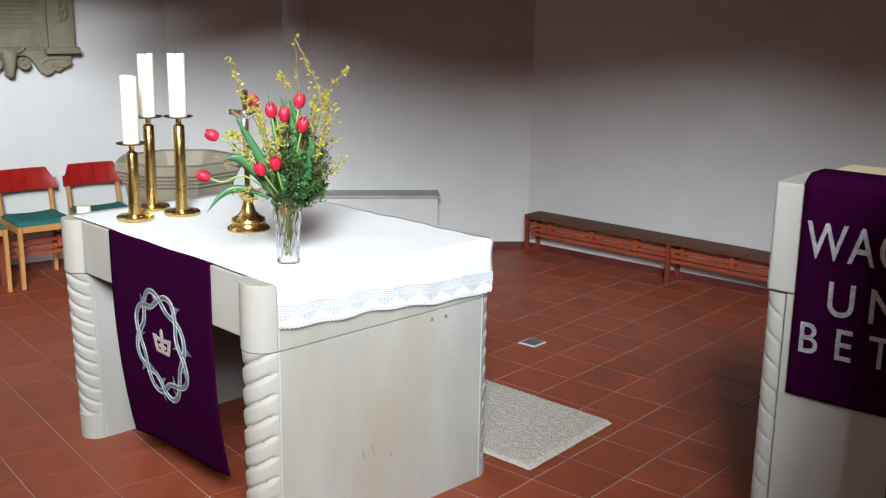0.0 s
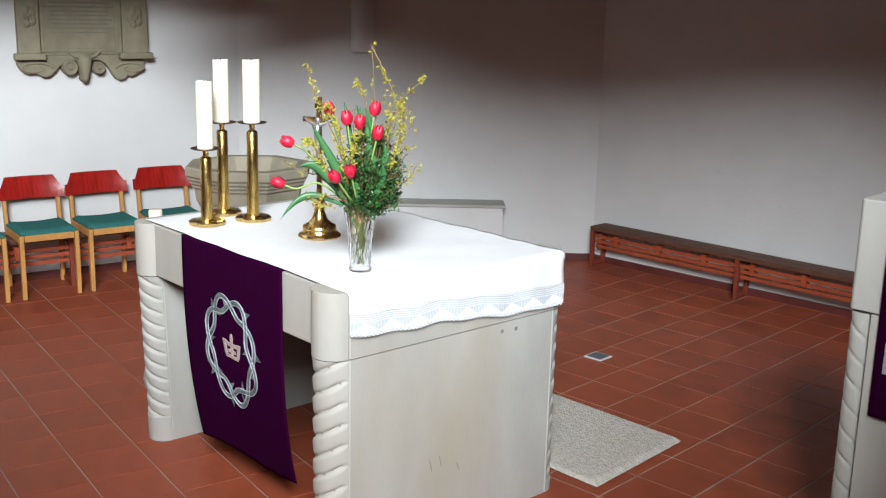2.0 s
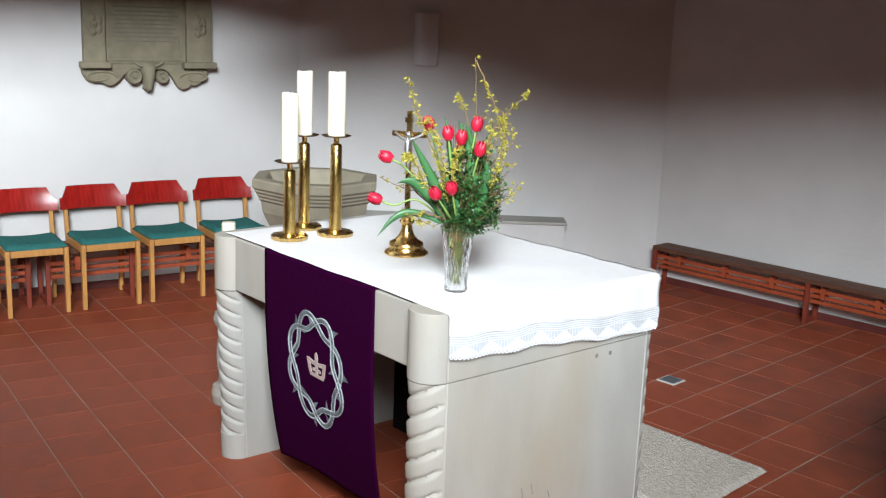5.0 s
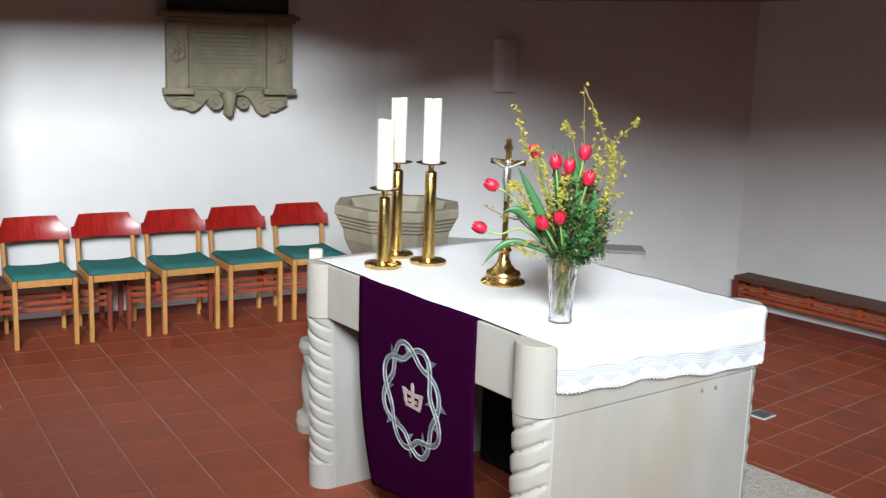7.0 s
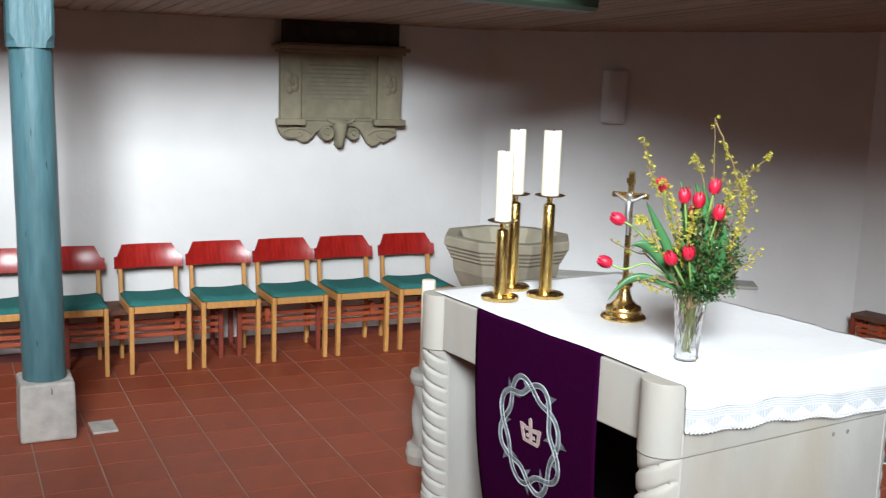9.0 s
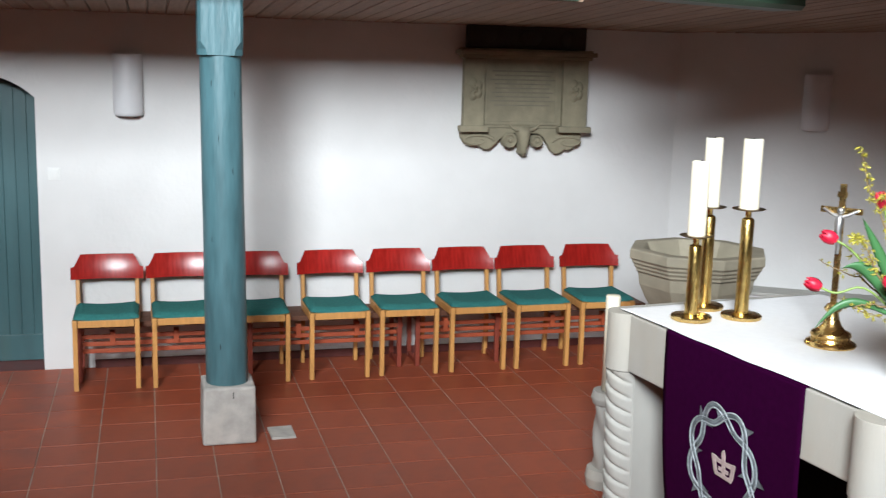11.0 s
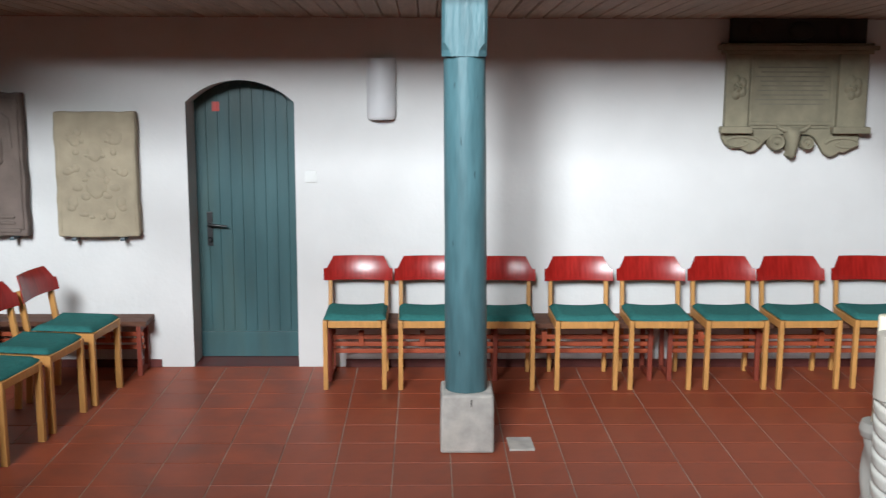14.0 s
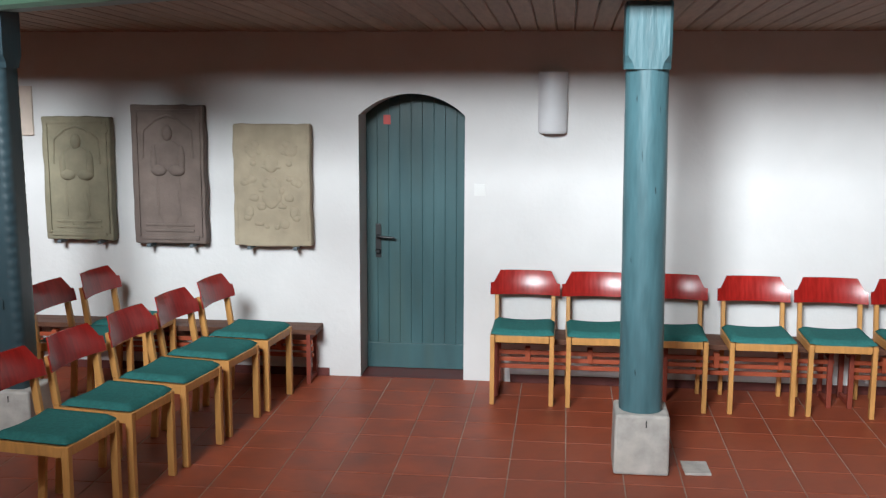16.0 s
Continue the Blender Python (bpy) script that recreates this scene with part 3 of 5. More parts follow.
# ---- flower vase ----
VASE = Vector((-2.393, 2.055, ATOP + 0.013))
vase = thing("flower_vase", pose(*VASE), "cut crystal vase on the altar cloth", "vase")
bm = bmesh.new()
seg, rings = 48, []
PROFILE = [(0.043, 0), (0.045, 0.006), (0.042, 0.02), (0.042, 0.045), (0.044, 0.07), (0.046, 0.10), (0.048, 0.13), (0.052, 0.16), (0.057, 0.20), (0.066, 0.238),
           (0.064, 0.240), (0.0545, 0.20), (0.0445, 0.13), (0.0385, 0.06), (0.037, 0.008)]
for k, (r, z) in enumerate(PROFILE):
    ring = []
    for i in range(seg):
        cut = 0.0042 if 2 < k < 9 and ((i + k) % 6 == 0 or (i - k) % 6 == 0) else (0.0015 if 2 < k < 9 and (i + 2 * k) % 4 == 0 else 0.0)
        if k == 9 and i % 3 == 0:
            cut = 0.0035
        a = 2 * math.pi * i / seg
        ring.append(bm.verts.new(((r - cut) * math.cos(a), (r - cut) * math.sin(a), z)))
    rings.append(ring)
for a, b in zip(rings, rings[1:]):
    for i in range(seg):
        bm.faces.new((a[i], a[(i + 1) % seg], b[(i + 1) % seg], b[i]))
bm.faces.new(rings[0])
bm.faces.new(rings[-1])
part("glass", bm, GLASS, vase).visible_shadow = False

# ---- chair ----


def make_chair(m, label, group):
    c = thing("church_chair", m, label, "chair", group)
    for y in (-0.187, 0.187):
        bm = bmesh.new()
        box(bm, 0.174, 0.212, y - 0.0145, y + 0.0145, 0, 0.453, 0.004)
        part("leg", bm, BEECH, c)
        # back leg and upright in one bent piece
        bm = bmesh.new()
        pts = [(-0.225, 0.0), (-0.197, 0.40), (-0.212, 0.46), (-0.246, 0.70)]
        for (x0, z0), (x1, z1) in zip(pts, pts[1:]):
            v = [bm.verts.new(p) for p in ((x0 - 0.020, y - 0.013, z0), (x0 + 0.020, y - 0.013, z0), (x0 + 0.020, y + 0.013, z0), (x0 - 0.020, y + 0.013, z0),
                                           (x1 - 0.018, y - 0.013, z1), (x1 + 0.018, y - 0.013, z1), (x1 + 0.018, y + 0.013, z1), (x1 - 0.018, y + 0.013, z1))]
            for f in ((0, 1, 2, 3), (7, 6, 5, 4), (0, 4, 5, 1), (1, 5, 6, 2), (2, 6, 7, 3), (3, 7, 4, 0)):
                bm.faces.new([v[k] for k in f])
        bevelled(part("back_post", bm, BEECH, c), 0.003, 1)
    bm = boxes((0.180, 0.210, -0.168, 0.168, 0.407, 0.451, 0.003))
    part("seat_frame", box(box(box(bm, -0.19, 0.18, -0.203, -0.175, 0.401, 0.451, 0.003), -0.19, 0.18, 0.175, 0.203, 0.401, 0.451, 0.003), -0.20, -0.175, -0.172, 0.172, 0.403, 0.443, 0.003), BEECH, c)
    # thin padded cushion, hollowed across
    bm = bmesh.new()

    def pad(u, v, top):
        x, y = -0.185 + 0.385 * u, -0.198 + 0.396 * v
        e = min(u, 1 - u, v, 1 - v)
        h = 0.028 * min(1.0, (e / 0.05) ** 0.5 if e > 0 else 0)
        dip = 0.016 * (1 - (2 * v - 1) ** 2)
        z = 0.454 - dip * 0.5 + (0.004 + h if top else 0)
        return Vector((x, y, z + 0.006 * abs(2 * v - 1) ** 2))

    a = grid(bm, lambda u, v: pad(u, v, True), 12, 14)
    b = grid(bm, lambda u, v: pad(u, v, False), 12, 14)
    bmesh.ops.remove_doubles(bm, verts=bm.verts, dist=0.0001)
    edges = [e for e in bm.edges if e.is_boundary]
    bmesh.ops.bridge_loops(bm, edges=edges)
    smooth_by_angle(part("cushion", bm, CUSHION, c, "thin green wool seat cushion"), 70)
    # bent plywood backrest with sloping shoulders
    bm = bmesh.new()

    def back(u, v, front):
        v = (0, 0.25, 0.47, 0.5, 0.52, 0.64, 0.76, 0.88, 1.0)[round(v * 8)]
        w = 0.230 - 0.040 * max(0.0, v - 0.52) / 0.48 - (0.021 if v > 0.51 else 0)
        y = (2 * u - 1) * w
        z = 0.632 + 0.156 * v
        x = -0.205 - 0.034 * (1 - (y / 0.230) ** 2) - 0.12 * (z - 0.632) - 1.25 * (z - 0.632) ** 2
        return Vector((x + (0.009 if front else 0), y, z))

    a = grid(bm, lambda u, v: back(u, v, True), 14, 8)
    b = grid(bm, lambda u, v: back(u, v, False), 14, 8)
    edges = [e for e in bm.edges if e.is_boundary]
    bmesh.ops.bridge_loops(bm, edges=edges)
    smooth_by_angle(part("backrest", bm, REDLAC, c, "glossy red bent plywood backrest"), 50)
    return c


CH = "beech chair with red back and green cushion"
first = make_chair(pose(-6.695, -0.503, 0), CH + " along the wall", "chairs along the wall")
for y, x, r in ((-0.027, -6.690, 1), (0.446, -6.675, -1), (0.973, -6.675, 0.5), (1.452, -6.68, -1), (1.935, -6.685, 0.5), (2.405, -6.69, 1), (2.905, -6.70, -2)):
    copy_thing(first, pose(x, y, 0, 0, 0, r))
side = make_chair(pose(-6.385, -2.235, 0, 0, 0, 83), CH + " beside the door", "chairs in rows beside the door")
for x, y, r in ((-5.893, -2.315, 81), (-5.394, -2.386, 80.5), (-4.894, -2.475, 81), (-4.40, -2.56, 81)):
    copy_thing(side, pose(x, y, 0, 0, 0, r))
for k, (x, y) in enumerate(((-6.58, -3.09), (-6.11, -3.20))):
    copy_thing(side, pose(x, y, 0, 0, 0, 84 - k))

# ---- benches ----


def bench(m, length, frames, label, high=0.392, deep=0.30):
    b = thing("low_bench", m, label, "bench", "low wall benches")
    bm = bmesh.new()
    under = high - 0.034
    for k in range(2):
        box(bm, 0, length, deep / 2 * k + 0.001, deep / 2 * (k + 1) - 0.001, under, high, 0.004)
    part("seat", bm, BENCHTOP, b, "dark stained plank seat")
    for x in frames:
        bm = boxes((x, x + 0.030, 0.008, 0.040, 0.0, under, 0.004), (x, x + 0.030, deep - 0.045, deep - 0.012, 0.0, under, 0.004), (x + 0.003, x + 0.027, 0.040, deep - 0.045, 0.012, 0.040, 0.003),
                   (x + 0.003, x + 0.027, 0.040, deep - 0.045, under - 0.042, under - 0.002, 0.003))
        part("leg_frame", bm, BENCHRED, b)
    for y, z in ((0.026, 0.72), (0.040, 0.59), (0.054, 0.46)):
        z *= high
        part("slat", boxes((0.03, length - 0.03, y, y + 0.020, z, z + 0.027, 0.003)), BENCHSLAT, b)
    x = 0.22
    while x < length - 0.15:
        part("spacer", boxes((x, x + 0.034, 0.020, 0.078, 0.60 * high, 0.84 * high, 0.003)), BENCHSLAT, b)
        x += 0.40
    return b


bench(pose(-6.66, -0.71, 0, 0, 0, 90), 2.19, (0.02, 1.10, 2.12), "dark low bench with red slats behind the chairs")
bench(pose(-6.66, 1.52, 0, 0, 0, 90), 1.75, (0.02, 0.60, 1.68), "dark low bench with red slats behind the chairs")
bench(pose(-6.79, -4.00, 0, 0, 0, 90), 2.10, (0.02, 1.0, 2.03), "dark low bench with red slats under the stone slabs", 0.375, 0.225)
bench(pose(-5.292, 5.886, 0, 0, 0, 11.2), 3.25, (0.0, 1.31, 2.62, 3.2), "long dark brown low bench with red slats by the wall", 0.336, 0.205)

# ---- column with plinth ----
COL = (-5.485, 0.172)


def column(at, label, carved=False):
    c = thing("gallery_column", pose(at[0], at[1], 0), label, "column")
    bm = bmesh.new()
    lo = [(-0.142, -0.142), (0.142, -0.142), (0.142, 0.142), (-0.142, 0.142)]
    rings = [[bm.verts.new((x * k, y * k, z)) for x, y in lo] for z, k in ((0, 1.02), (0.25, 1.0), (0.325, 0.985))]
    for a, b in zip(rings, rings[1:]):
        for i in range(4):
            bm.faces.new((a[i], a[(i + 1) % 4], b[(i + 1) % 4], b[i]))
    bm.faces.new(rings[0])
    bm.faces.new(rings[-1])
    bevelled(part("plinth", bm, CONCRETE, c, "rough whitewashed stone plinth"), 0.014, 2)
    for y, z in ((0.02, 0.262),):
        part("crack", boxes((0.140, 0.1435, y - 0.0025, y + 0.0025, z, z + 0.035)), IRON, c)
    bm = bmesh.new()
    seg, rings = 32, []
    nz = 160 if carved else 30
    zs = [0.326 + (2.10 - 0.326) * j / nz for j in range(nz + 1)]
    for z in zs:
        ring = []
        for i in range(seg):
            a = 2 * math.pi * i / seg
            r = 0.1155 - 0.003 * z + 0.0022 * noise.noise(Vector((math.cos(a) * 2, math.sin(a) * 2, z * 3)))
            if carved:
                r = min(0.100 / max(abs(math.cos(a)), abs(math.sin(a))), 0.124 + 0.0035 * math.sin(z * 2 * math.pi / 0.06))
            ring.append(bm.verts.new((r * math.cos(a), r * math.sin(a) - 0.012 * (z - 0.1), z)))
        rings.append(ring)
    for a, b in zip(rings, rings[1:]):
        for i in range(seg):
            bm.faces.new((a[i], a[(i + 1) % seg], b[(i + 1) % seg], b[i]))
    bm.faces.new(rings[0])
    bm.faces.new(rings[-1])
    smooth_by_angle(part("shaft", bm, CARVED if carved else TEAL, c, "square teal shaft with carved edges, coloured shade-dark" if carved else "round teal painted wooden shaft"), 50)
    for deg, z, long in ((-12, 1.62, 0.10), (25, 1.47, 0.05), (-38, 1.10, 0.07), (8, 0.78, 0.06), (-20, 0.52, 0.05), (34, 1.86, 0.08), (-30, 1.93, 0.05)):
        bm = bmesh.new()
        q = radians(deg)
        pts = [(0.1125 - 0.003 * (z + k * long / 4), q + 0.012 * math.sin(k * 2.1 + deg), z + k * long / 4) for k in range(5)]
        tube(bm, [(rr * math.cos(w), rr * math.sin(w) - 0.012 * (h - 0.1), h) for rr, w, h in pts], [0.0008, 0.0028, 0.0034, 0.0026, 0.0008], 6)
        part("crack", bm, CRACK, c, "dark split in the paint", True)
    # square head with chamfer stops
    bm = bmesh.new()
    h, rings = 0.115, []
    for z, ch in ((2.098, 0.046), (2.130, 0.040), (2.165, 0.016), (2.5, 0.014)):
        pts = [(-h + ch, -h), (h - ch, -h), (h, -h + ch), (h, h - ch), (h - ch, h), (-h + ch, h), (-h, h - ch), (-h, -h + ch)]
        rings.append([bm.verts.new((x, y - 0.028, z)) for x, y in pts])
    for a, b in zip(rings, rings[1:]):
        for i in range(8):
            bm.faces.new((a[i], a[(i + 1) % 8], b[(i + 1) % 8], b[i]))
    bm.faces.new(rings[0])
    bm.faces.new(rings[-1])
    part("head", bm, CARVED if carved else TEAL, c, "square teal head with chamfered corners")
    return c


column(COL, "teal painted wooden column on a whitewashed stone plinth")
column((-5.485, -3.325), "teal wooden column coloured shade-dark, carved edges, among chairs", True)
bm = boxes((-0.095, 0.09, -0.068, 0.068, 0.0, 0.014, 0.003))
tagged(part("floor_socket_lid", bm, CONCRETE), "pale floor socket lid beside the column plinth", "floor socket").matrix_basis = pose(-5.468, 0.468, 0.0, 0, 0, 2)
bm = boxes((-0.062, 0.062, -0.062, 0.062, 0.0, 0.006, 0.002))
fb = thing("floor_box", pose(-3.535, 4.395, 0, 0, 0, 12), "small steel floor socket with pale rim", "floor socket")
part("rim", bm, WHITEP, fb)
part("lid", boxes((-0.05, 0.05, -0.05, 0.05, 0.006, 0.009, 0.001)), STEEL, fb, "grey steel lid")

# ---- door ----
door = thing("door_1", pose(0, 0, 0), "closed teal green plank door under a shallow arch", "door", kind="structure")
DX = WX - 0.262
n = 9
for i in range(n):
    ya, yb = DOOR_Y0 + (DOOR_Y1 - DOOR_Y0) * i / n + 0.0006, DOOR_Y0 + (DOOR_Y1 - DOOR_Y0) * (i + 1) / n - 0.0006
    bm = bmesh.new()
    v = [bm.verts.new(p) for p in ((DX - 0.03, ya, 0.004), (DX, ya, 0.004), (DX, yb, 0.004), (DX - 0.03, yb, 0.004),
                                   (DX - 0.03, ya, arch(ya)), (DX, ya, arch(ya)), (DX, yb, arch(yb)), (DX - 0.03, yb, arch(yb)))]
    for f in ((0, 1, 2, 3), (7, 6, 5, 4), (0, 4, 5, 1), (1, 5, 6, 2), (2, 6, 7, 3), (3, 7, 4, 0)):
        bm.faces.new([v[k] for k in f])
    bevelled(part("plank", bm, DOORTEAL, door), 0.0018, 1)
part("bottom_rail", boxes((DX + 0.001, DX + 0.018, DOOR_Y0 + 0.003, DOOR_Y1 - 0.003, 0.006, 0.185, 0.004)), DOORTEAL, door)
hd = part("handle_plate", boxes((DX + 0.001, DX + 0.007, -1.575, -1.535, 0.80, 1.04, 0.003)), IRON, door, "black iron lock plate")
bm = tube(bmesh.new(), [(DX + 0.007, -1.555, 0.955), (DX + 0.05, -1.555, 0.955), (DX + 0.055, -1.53, 0.953), (DX + 0.05, -1.43, 0.945)], [0.012, 0.010, 0.010, 0.008], 10)
smooth_by_angle(part("handle", bm, IRON, hd, "curved black lever handle"), 50)
bm = lathe(bmesh.new(), [(0.018, 0), (0.020, 0.01), (0.012, 0.022)], 16, pose(DX + 0.007, -1.555, 0.845, 0, 90, 0))
part("lock_rose", bm, IRON, hd)
part("notice_sticker", boxes((DX + 0.001, DX + 0.003, -1.515, -1.465, 1.735, 1.80)), material("red_sticker", (0.5, 0.05, 0.04), 0.4), door, "small red sticker")
tagged(part("door_threshold", boxes((WX - 0.42, WX - 0.001, DOOR_Y0 + 0.002, DOOR_Y1 - 0.002, -0.004, 0.004)), SKIRT), "dark worn doorway threshold", "threshold", kind="structure")
sw = thing("light_switch", pose(WX, -0.82, 1.275), "white wall light switch beside the door", "light switch")
part("frame", boxes((0, 0.008, -0.038, 0.038, 0, 0.08, 0.002)), WHITEP, sw)
part("rocker", boxes((0.008, 0.012, -0.026, 0.026, 0.012, 0.068, 0.002)), WHITEP, sw)


# ---- wall lamps ----
def wall_lamp(m, label):
    l = thing("wall_lamp", m, label, "wall lamp", "wall lamps")
    part("back_plate", boxes((0, 0.014, -0.088, 0.088, 0.02, 0.39, 0.003)), WHITEP, l)
    bm = bmesh.new()
    rings = []
    for z, k in ((0.0, 0.84), (0.008, 0.95), (0.022, 1.0), (0.385, 1.0), (0.4, 0.97)):
        rings.append([bm.verts.new((0.014 + 0.082 * k * math.sin(math.pi * i / 16), -0.096 * k * math.cos(math.pi * i / 16), z)) for i in range(17)])
    for a, b in zip(rings, rings[1:]):
        for i in range(17):
            bm.faces.new((a[i], a[(i + 1) % 17], b[(i + 1) % 17], b[i]))
    bm.faces.new(rings[0])
    bm.faces.new(rings[-1])
    smooth_by_angle(part("shade", bm, OPAL, l, "unlit opal glass half cylinder"), 40)


wall_lamp(pose(WX, -0.345, 1.695), "unlit opal half-round wall lamp near the door")
BD = (C2 - C1).normalized()
BN = Vector((BD.y, -BD.x))
BANG = math.degrees(math.atan2(BN.y, BN.x))
p = C1 + BD * 1.0
wall_lamp(pose(p.x, p.y, 1.675, 0, 0, BANG), "unlit opal half-round wall lamp in shadow")


# ---- epitaph on the chair wall ----
def relief(bm, m, spots):
    """Worn carved blobs: flattened lumps on a slab."""
    for y, z, ry, rz, h in spots:
        bmesh.ops.create_icosphere(bm, subdivisions=3, radius=1, matrix=m @ Matrix.Translation((0, y, z)) @ Matrix.Diagonal((h, ry, rz, 1)))


ep = thing("stone_epitaph", pose(WX, 2.39, 0), "weathered grey sandstone epitaph with scrolls on wall", "epitaph")
E0, E1 = -0.495, 0.475
part("tablet", boxes((0, 0.055, E0 + 0.03, E1 - 0.03, 1.645, 2.14, 0.004)), TABLET, ep)
fr = boxes((0.055, 0.064, -0.31, 0.245, 1.665, 1.690, 0.006), (0.055, 0.064, -0.31, -0.285, 1.690, 2.10, 0.006), (0.055, 0.064, 0.22, 0.245, 1.690, 2.10, 0.006))
part("panel_frame", fr, TABLET, ep)
rnd = random.Random(8)
for k in range(9):
    w = rnd.uniform(0.20, 0.245)
    part("inscription_line", boxes((0.055, 0.0575, -0.03 - w, -0.03 + w, 1.80 + 0.03 * k, 1.809 + 0.03 * k)), material("worn_lettering", (0.17, 0.155, 0.115), 0.9), ep)
for y0, y1 in ((E0 + 0.02, -0.325), (0.265, E1 - 0.02)):
    pl = part("pilaster", boxes((0.055, 0.095, y0, y1, 1.645, 2.13, 0.006)), TABLET, ep)
    bm = bmesh.new()
    ym = (y0 + y1) / 2

    def flower(u, v):
        a, r = 2 * math.pi * u, v
        lobes = 0.80 + 0.20 * abs(math.sin(2.5 * a))
        h = 0.026 * (1 - r ** 4) * (0.65 + 0.35 * abs(math.sin(2.5 * a))) - 0.012 * math.exp(-((r - 0.38) / 0.08) ** 2)
        return Vector((0.094 + h, ym + 0.066 * r * lobes * math.cos(a), 1.915 + 0.085 * r * lobes * math.sin(a)))

    grid(bm, flower, 50, 12)
    smooth_by_angle(part("rosette", bm, TABLET, pl), 60)
    part("pilaster_foot", boxes((0.05, 0.125, y0 - 0.03, y1 + 0.03, 1.615, 1.66, 0.012)), TABLET, pl)
bm = bmesh.new()
for z0, z1, o in ((2.13, 2.155, 0.02), (2.155, 2.185, 0.045), (2.185, 2.20, 0.02)):
    box(bm, 0, 0.10 + o, E0 - o + 0.02, E1 + o - 0.02, z0, z1, 0.006)
part("cornice", bm, TABLET, ep, "projecting moulded cornice")
bm = boxes((0, 0.09, -0.45, 0.43, 2.20, 2.37, 0.01))
relief(bm, Matrix.Translation((0.09, 0, 0)), [(-0.3, 2.29, 0.05, 0.05, 0.02), (0.28, 2.28, 0.05, 0.06, 0.02), (0.0, 2.28, 0.09, 0.06, 0.03)])
part("attic", bm, material("near_black_attic", (0.022, 0.018, 0.014), 0.8, vary=0.3, bump=0.3), ep, "near-black upper block")
# scrolled bottom edge: a hanging lobe at each side, two volutes and a boss between
APRON = [(-0.485, 1.64), (-0.478, 1.57), (-0.45, 1.525), (-0.41, 1.508), (-0.35, 1.508), (-0.30, 1.482), (-0.265, 1.485), (-0.22, 1.52), (-0.19, 1.555), (-0.12, 1.60),
         (0.10, 1.60), (0.14, 1.575), (0.175, 1.525), (0.205, 1.475), (0.245, 1.450), (0.285, 1.462), (0.31, 1.488), (0.335, 1.475), (0.375, 1.495), (0.42, 1.535), (0.44, 1.585), (0.41, 1.64)]
bm = bmesh.new()
v0, v1 = [[bm.verts.new((x, y, z + 0.004)) for y, z in APRON] for x in (0.0, 0.062)]
bm.faces.new(v0)
bm.faces.new(v1[::-1])
for i in range(len(v0)):
    bm.faces.new((v0[i], v0[(i + 1) % len(v0)], v1[(i + 1) % len(v0)], v1[i]))
bevelled(part("scroll_apron", bm, TABLET, ep, "carved scrolls along the lower edge"), 0.012, 3)
for y, z, r in ((-0.118, 1.556, 0.056), (0.088, 1.550, 0.046)):
    bm = lathe(bmesh.new(), [(r, 0), (r, 0.075), (r * 0.86, 0.088), (r * 0.66, 0.086), (r * 0.55, 0.074), (r * 0.30, 0.074), (r * 0.22, 0.090), (0.002, 0.094)], 28, pose(0.0, y, z, 0, 90, 0))
    smooth_by_angle(part("volute", bm, TABLET, ep, "round carved volute"), 50)
for y, z, s in ((-0.36, 1.553, 1), (0.335, 1.545, -1)):
    pts = [(0.062, y + s * 0.125 * math.cos(a) * (1 - 0.09 * a), z + 0.045 * math.sin(a) * (1 - 0.09 * a)) for a in np.linspace(0, 7.2, 30)]
    smooth_by_angle(part("scroll_ridge", tube(bmesh.new(), pts, [0.013 * (1 - 0.02 * k) for k in range(30)], 8), TABLET, ep), 60)
bm = bmesh.new()
rows = []
for z, w, d in ((1.655, 0.085, 0.085), (1.625, 0.062, 0.105), (1.585, 0.055, 0.120), (1.53, 0.042, 0.115), (1.485, 0.026, 0.105), (1.468, 0.034, 0.10), (1.445, 0.012, 0.07)):
    rows.append([bm.verts.new((d * max(0.0, math.cos(a)) ** 0.6, -0.012 + w * math.sin(a), z)) for a in np.linspace(-math.pi / 2, math.pi / 2, 13)])
for a, b in zip(rows, rows[1:]):
    for k in range(13):
        bm.faces.new((a[k], a[(k + 1) % 13], b[(k + 1) % 13], b[k]))
bm.faces.new(rows[0])
bm.faces.new(rows[-1])
smooth_by_angle(part("boss", bm, TABLET, ep, "tapering carved boss"), 60)
for s in (-1, 1):
    pts = [(0.075, -0.012 + s * y, z) for y, z in ((0.03, 1.628), (0.07, 1.638), (0.095, 1.652), (0.112, 1.672))]
    part("boss_ear", tube(bmesh.new(), pts, [0.016, 0.014, 0.010, 0.005], 8), TABLET, ep)


